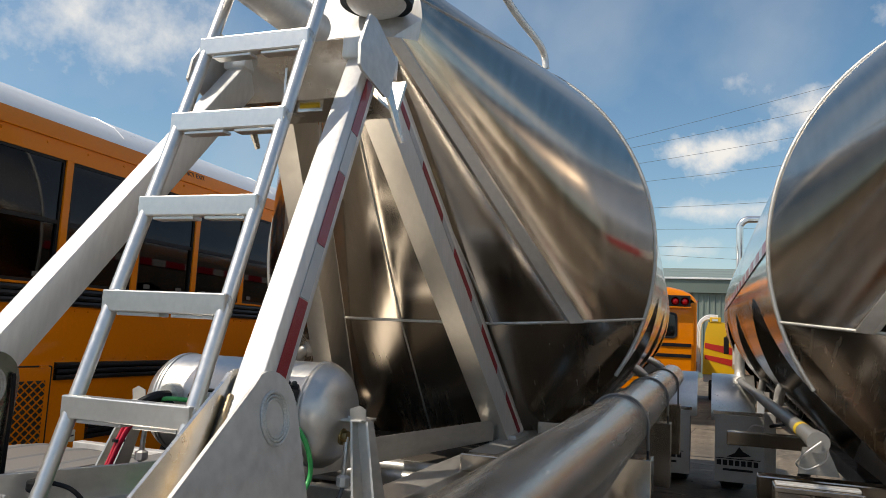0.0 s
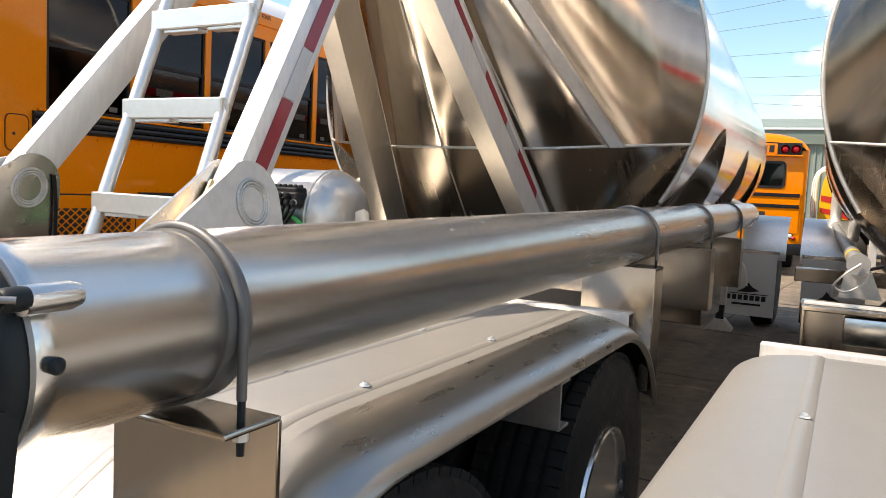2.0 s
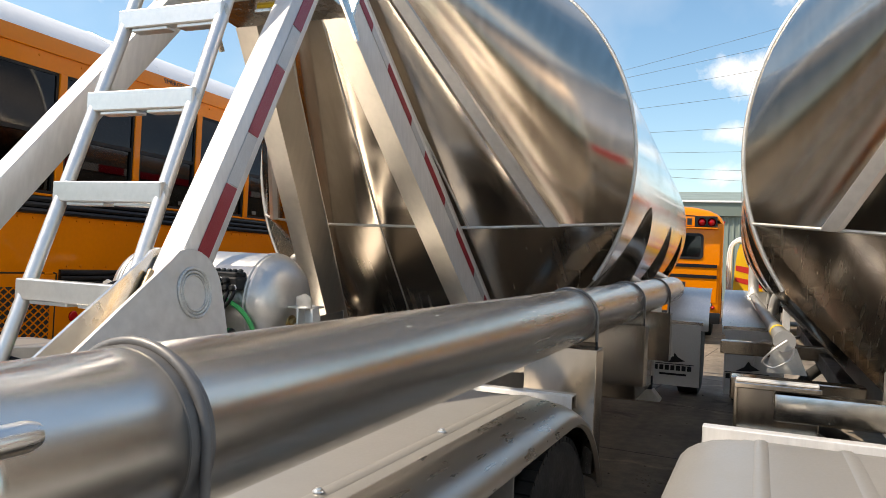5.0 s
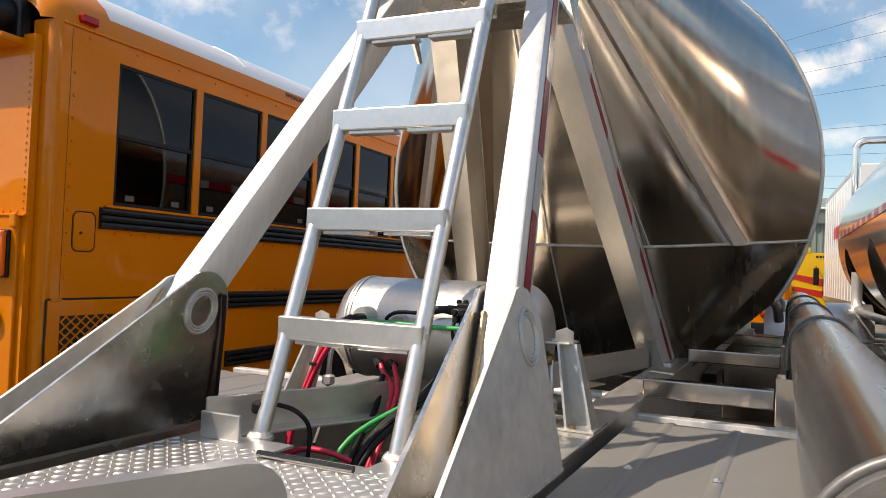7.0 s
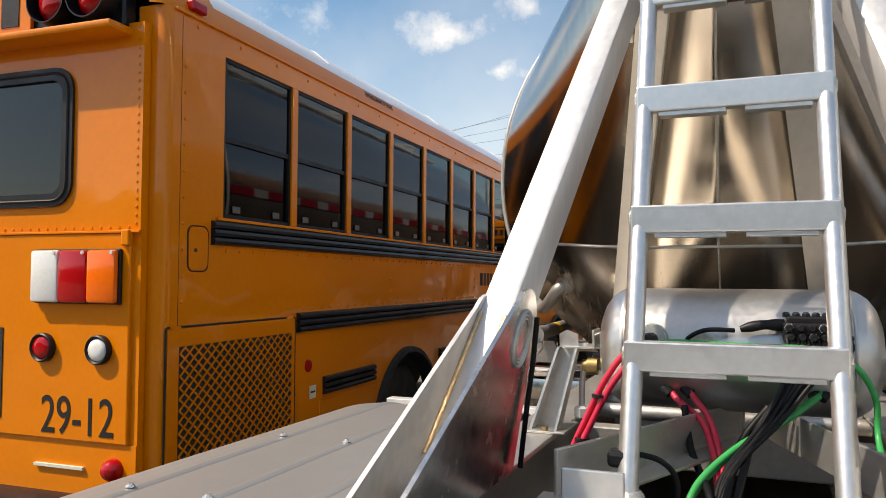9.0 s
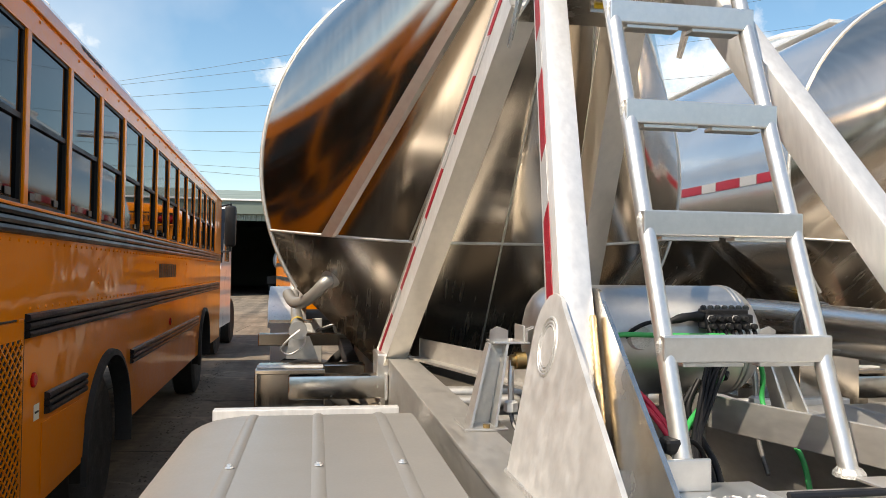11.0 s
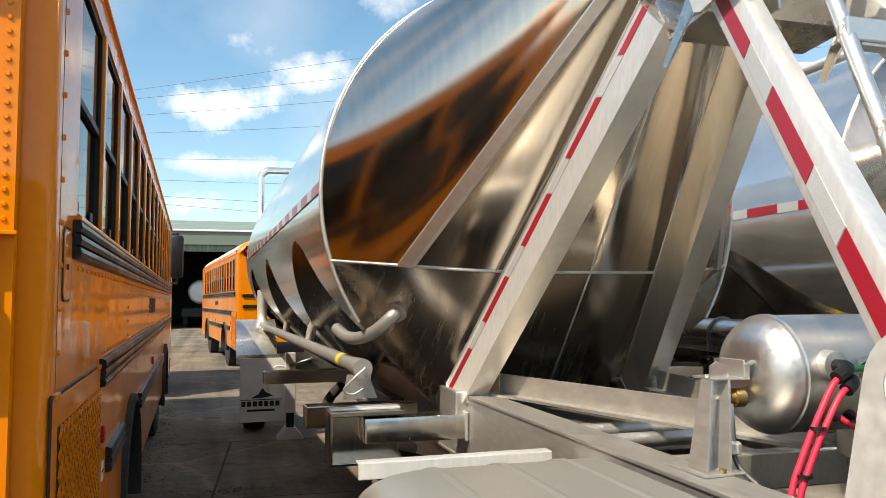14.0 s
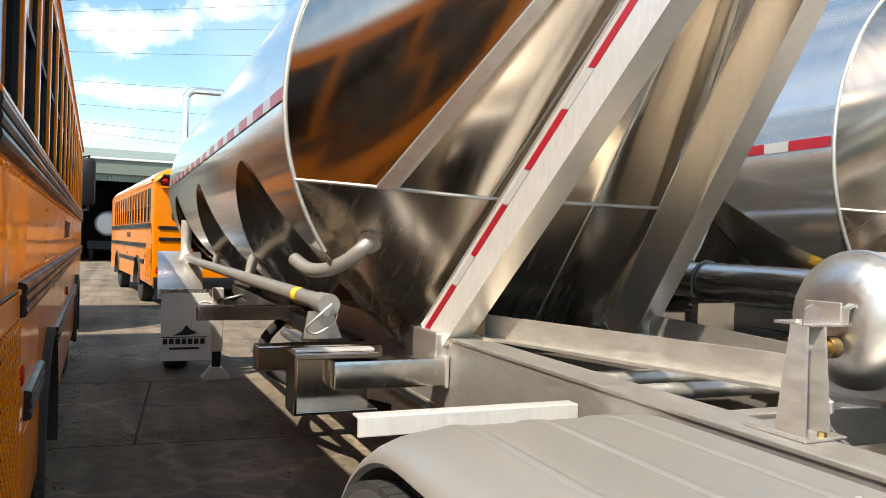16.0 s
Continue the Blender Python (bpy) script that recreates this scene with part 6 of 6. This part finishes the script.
    for k in range(12):
        for x in (-0.58, -BW + 0.58):
            y = 1.35 + k * 0.68
            if seat is None:
                bm = block(-0.46, 0.46, 0.0, 0.09, 0.35, 1.02, 0.03)
                block(-0.46, 0.46, 0.05, 0.45, 0.35, 0.48, 0.03, bm)
                seat = part("seat", bm, SEAT, bus, "dark vinyl bench seat", 40)
                seat.matrix_basis = pose(x, y, 1.02)
            else:
                same_mesh(seat, bus, pose(x, y, 1.02))
    return bus


bus = build_bus()
bus.matrix_basis = pose(-2.052, 0.575, 0, 0, 0, 2.05)
far_bus = copy_thing(bus, pose(1.09, 16.25, 0, 0, 0, 5.5))


# the far bus has its lamps low and two black rails across the rear
for o in list(far_bus.children_recursive):
    try:
        kind = o.name.split(".")[0]
    except ReferenceError:
        continue
    if kind in ("tail_lamp", "fleet_number", "arrow_notice"):
        for c in list(o.children):
            bpy.data.objects.remove(c)
        bpy.data.objects.remove(o)
    elif kind == "round_lamp":
        o.location.z -= 0.42
for z in (1.46, 1.70):
    part("rear_rail", block(-BW + 0.12, -0.12, Y_REAR - 0.035, Y_REAR - 0.012, z, z + 0.075, 0.006), BLACK_RAIL, far_bus, "black rear rub rail")


# ---------------------------------------------------------------- vehicles beyond
def build_truck():
    t = thing("box_truck", "white box truck with black door mirror", "truck", "", (-3.6, 14, 0))
    part("cab", prism([(12.4, 0.55), (14.1, 0.55), (14.1, 2.75), (12.95, 2.80), (12.55, 1.75), (12.38, 1.5)], "x", -4.7, -2.60, bev=0.03), WHITE_PAINT, t, "", 40)
    part("windscreen", prism([(12.50, 1.72), (12.93, 2.72), (12.92, 2.73), (12.48, 1.74)], "x", -4.6, -2.58), TINTED, t)
    part("side_window", block(-2.605, -2.595, 13.0, 13.7, 1.75, 2.55), TINTED, t)
    part("mirror", block(-2.50, -2.30, 12.0, 12.12, 2.0, 2.72, 0.05), PLASTIC, t, "tall black door mirror", 40)
    part("mirror_arm", tube([(-2.62, 12.6, 2.75), (-2.40, 12.06, 2.75), (-2.40, 12.06, 1.92), (-2.62, 12.6, 1.92)], 0.02, 8), PLASTIC, t)
    part("cargo_box", block(-4.75, -2.92, 14.2, 16.2, 0.95, 2.95, 0.03), WHITE_PAINT, t)
    part("bumper", block(-4.7, -2.62, 12.28, 12.42, 0.45, 0.75, 0.03), WHITE_PAINT, t)
    for y in (13.2, 15.6):
        part("truck_wheel", lathe([(-0.13, 0.28), (-0.14, 0.42), (-0.11, 0.48), (0.11, 0.48), (0.14, 0.42), (0.13, 0.28)], (-2.86, y, 0.48), "x", 32), RUBBER, t, "", 40)
        part("truck_wheel", lathe([(-0.13, 0.28), (-0.14, 0.42), (-0.11, 0.48), (0.11, 0.48), (0.14, 0.42), (0.13, 0.28)], (-4.5, y, 0.48), "x", 32), RUBBER, t, "", 40)
    part("chassis", block(-4.2, -3.0, 12.6, 16.1, 0.6, 0.95), BLACK_RAIL, t)
    for v in t.children:
        v.location -= Vector((-3.6, 14, 0))
    return t


def build_tanker():
    t = thing("yellow_truck", "yellow truck body with slanting red stripes", "truck", "", (2.3, 25.0, 0))
    poly = [(-1.10, 2.58), (-1.18, 2.30), (-1.23, 1.80), (-1.26, 1.30), (-1.27, 0.86), (1.4, 0.86), (1.4, 2.58)]
    part("tank_body", prism(poly, "y", 0.0, 2.0, bev=0.06), MIX_YEL, t, "", 40)
    part("top_sign", block(-1.05, -0.70, -0.02, 0.10, 2.56, 2.74, 0.02), MIX_YEL, t)
    part("sign_plate", block(-0.98, -0.80, -0.03, -0.02, 2.61, 2.69), LABEL_W, t)
    for z, h in ((1.72, 0.17), (1.36, 0.14)):
        part("red_stripe", prism([(-1.20, z), (-0.4, z - 0.19), (1.3, z - 0.25), (1.3, z + h - 0.20), (-0.4, z + h - 0.12), (-1.20, z + h)], "y", -0.008, 0.002), MIX_RED, t)
    for k in range(3):
        part("sign_bar", block(-0.55 + k * 0.10, -0.48 + k * 0.10, -0.008, 0.002, 2.42, 2.49), BLACK_MARK, t)
    for k in range(3):
        part("vent_pipe", tube(arc([(-1.34 - 0.05 * k, 0.3, 0.9), (-1.36 - 0.05 * k, 0.3, 2.3), (-1.20, 0.3, 2.66 + 0.05 * k), (-0.8, 0.3, 2.70 + 0.05 * k)], 6), 0.035, 8), WHITE_PAINT, t, "white bent pipe", 60)
    part("door_mirror", block(-0.62, -0.46, -0.30, -0.18, 1.55, 2.10, 0.03), PLASTIC, t)
    part("mirror_arm", tube([(-0.54, -0.24, 2.08), (-0.54, 0.05, 2.15)], 0.02, 6), PLASTIC, t)
    part("truck_bed", block(-1.25, 1.4, 0.05, 1.95, 0.62, 0.86, 0.02), WHITE_PAINT, t)
    for x in (-0.95, 1.0):
        for y in (0.45, 1.55):
            part("truck_wheel", lathe([(-0.12, 0.25), (-0.13, 0.4), (-0.1, 0.46), (0.1, 0.46), (0.13, 0.4), (0.12, 0.25)], (x, y, 0.46), "x", 28), RUBBER, t, "", 40)
    return t


def build_box_trailer():
    t = thing("box_trailer", "tall white box trailer with worn lettering bars", "trailer")
    part("box", block(0.0, 2.5, 0.0, 8.0, 1.15, 4.05, 0.03), WHITE_PAINT, t)
    part("bottom_rail", block(-0.012, 0.03, 0.0, 8.0, 1.12, 1.26, 0.004), BRUSH, t)
    part("top_rail", block(-0.012, 0.03, 0.0, 8.0, 3.97, 4.06, 0.004), BRUSH, t)
    for k in range(13):
        part("side_post", block(-0.010, 0.002, 0.3 + k * 0.6, 0.36 + k * 0.6, 1.26, 3.97, 0.002), WHITE_PAINT, t)
    part("red_mark", prism([(1.4, 3.1), (2.3, 2.9), (2.2, 2.75), (1.5, 2.85)], "x", -0.016, -0.011), MIX_RED, t)
    for k in range(5):
        part("letter_bar", block(-0.016, -0.011, 2.6 + k * 0.5, 2.95 + k * 0.5, 2.75, 3.05), MIX_RED, t)
    part("bogie", block(0.2, 2.3, 5.6, 7.6, 0.6, 1.12, 0.02), BLACK_RAIL, t)
    part("leg", block(0.15, 0.30, 1.3, 1.45, 0.0, 1.14, 0.01), MILL, t)
    for y in (6.0, 7.2):
        for x in (0.25, 2.25):
            part("truck_wheel", lathe([(-0.14, 0.28), (-0.11, 0.5), (0.11, 0.5), (0.14, 0.28)], (x, y, 0.5), "x", 28), RUBBER, t, "", 40)
    t.matrix_basis = pose(2.25, 15.5, 0, 0, 0, 2.3)
    return t


def build_far_tank():
    t = thing("silver_tank_truck", "silver tank truck parked inside the dark hall", "truck", "", (-3.0, 51, 0))
    part("tank", lathe([(-2.5, 0.05), (-2.46, 0.35), (-2.35, 0.62), (-2.1, 0.75), (4, 0.75)], (0, 0, 2.25), "y", 36), WHITE_PAINT, t, "", 40)
    part("truck_bed", block(-1.1, 1.1, -2.2, 4, 0.7, 1.2), BLACK_RAIL, t)
    for x in (-0.9, 0.9):
        for y in (-1.4, 2.5):
            part("truck_wheel", lathe([(-0.14, 0.28), (-0.11, 0.5), (0.11, 0.5), (0.14, 0.28)], (x, y, 0.5), "x", 28), RUBBER, t, "", 40)
    return t


build_truck()
build_tanker()
build_box_trailer()
build_far_tank()


# ---------------------------------------------------------------- hall and power lines
def build_hall():
    h = thing("warehouse", "grey-green corrugated warehouse with a wide dark doorway", "building", "", (0, 46, 0))
    d0, d1, top = -6.2, -0.6, 4.62

    def ribbed(x0, x1, z0, z1, depth=0.05, step=0.32):
        pts, x = [], x0
        while x < x1 - 1e-6:
            for f, dd in ((0.0, 0.0), (0.55, 0.0), (0.65, depth), (0.9, depth)):
                if x + f * step <= x1:
                    pts.append((x + f * step, -dd))
            x += step
        pts.append((x1, 0.0))
        poly = pts + [(x1, 0.2), (x0, 0.2)]
        return prism(poly, "z", z0, z1)
    part("wall_sheet", ribbed(d1, 34, 0, 5.0), CLAD, h, "corrugated metal wall")
    part("wall_sheet", ribbed(-34, d0, 0, 5.0), CLAD, h, "corrugated metal wall")
    part("door_header", ribbed(d0, d1, top, 5.0), CLAD, h)
    part("fascia", block(-34.3, 34.3, -0.25, 0.2, 5.0, 5.82, 0.02), FASCIA, h, "flat eaves fascia")
    part("gutter", block(-34.4, 34.4, -0.36, -0.2, 5.80, 5.92, 0.03), BUS_WHITE, h, "pale eaves gutter")
    part("roof", prism([(-0.3, 5.88), (15, 8.0), (30, 5.88)], "x", -34.4, 34.4), CLAD, h)
    for x in (d0, d1, 2.9, 8, 14, -12):
        part("column", block(x - 0.12, x + 0.12, -0.16, 0.1, 0, 5.0, 0.01), BUS_WHITE, h, "pale steel column")
    part("side_end", block(-34.3, -34.1, 0.2, 30, 0, 5.9), CLAD, h)
    part("side_end", block(34.1, 34.3, 0.2, 30, 0, 5.9), CLAD, h)
    part("back_wall", block(-34.3, 34.3, 29.8, 30, 0, 5.9), CLAD, h)
    return h


build_hall()
WIRES = ((17.9, 0.23), (17.2, 0.18), (15.9, 0.145), (14.5, 0.10), (12.55, 0.04), (10.95, 0.01), (9.75, -0.02), (9.2, -0.05))
for i, (z, slope) in enumerate(WIRES):
    pts = [(x, 60 + 0.04 * i, z + slope * (x + 8) + 0.0006 * x * x) for x in range(-120, 121, 10)]
    tagged(part("power_line", tube(pts, 0.014, 5), CABLE, None), "thin dark overhead power line", "cable", "power lines")
for x in (-120, 120):
    p = part("power_pole", lathe([(0, 0.22), (31, 0.14)], (x, 60.2, 0), "z", 12), MILL, None, "", 40)
    tagged(p, "tall grey steel power pole", "pole", "power poles")

# plain unseen wall added behind, so the rear cone mirrors something dark
wall_back = part("wall_back", block(-40, 40, -16.3, -16.0, 0, 4.2, 0.02), CLAD, None)
tagged(wall_back, "unseen plain grey-green sheet wall added to darken reflections", "wall", kind="structure")


def build_debris():
    """Grit and dead leaves swept against the bus's wheels, along the joints and into small heaps."""
    rng = random.Random(7)
    verts, faces = [], []
    heaps = ((1.30, 3.30, 0.16), (1.55, 3.50, 0.12), (1.45, 4.30, 0.20), (-1.75, 3.4, 0.18), (-1.55, 5.6, 0.22), (2.0, 5.2, 0.25))
    for k in range(1500):
        if k >= 900:
            hx, hy, spread = heaps[k % len(heaps)]
            x, y = rng.gauss(hx, spread), rng.gauss(hy, spread * 0.35)
        elif k % 3:
            x, y = -2.06 - 0.036 * 5 + rng.gauss(0.0, 0.10), rng.uniform(1.0, 12.0)
            x -= 0.036 * (y - 5)
        else:
            x, y = rng.uniform(-1.9, 2.6), rng.uniform(1.5, 14.0)
        r = rng.uniform(0.004, 0.016)
        a = rng.uniform(0, 6.28)
        b0 = len(verts)
        for j in range(4):
            q = a + j * 1.57 + rng.uniform(-0.4, 0.4)
            verts.append((x + r * math.cos(q) * rng.uniform(0.7, 1.4), y + r * math.sin(q), 0.0005))
        verts.append((x, y, r * rng.uniform(0.4, 0.9)))
        faces += [(b0 + j, b0 + (j + 1) % 4, b0 + 4) for j in range(4)]
    ob = part("debris", (verts, [], faces), GRIT, None)
    tagged(ob, "dark grit and dead leaf bits on the concrete", "debris", kind="stuff")


build_debris()
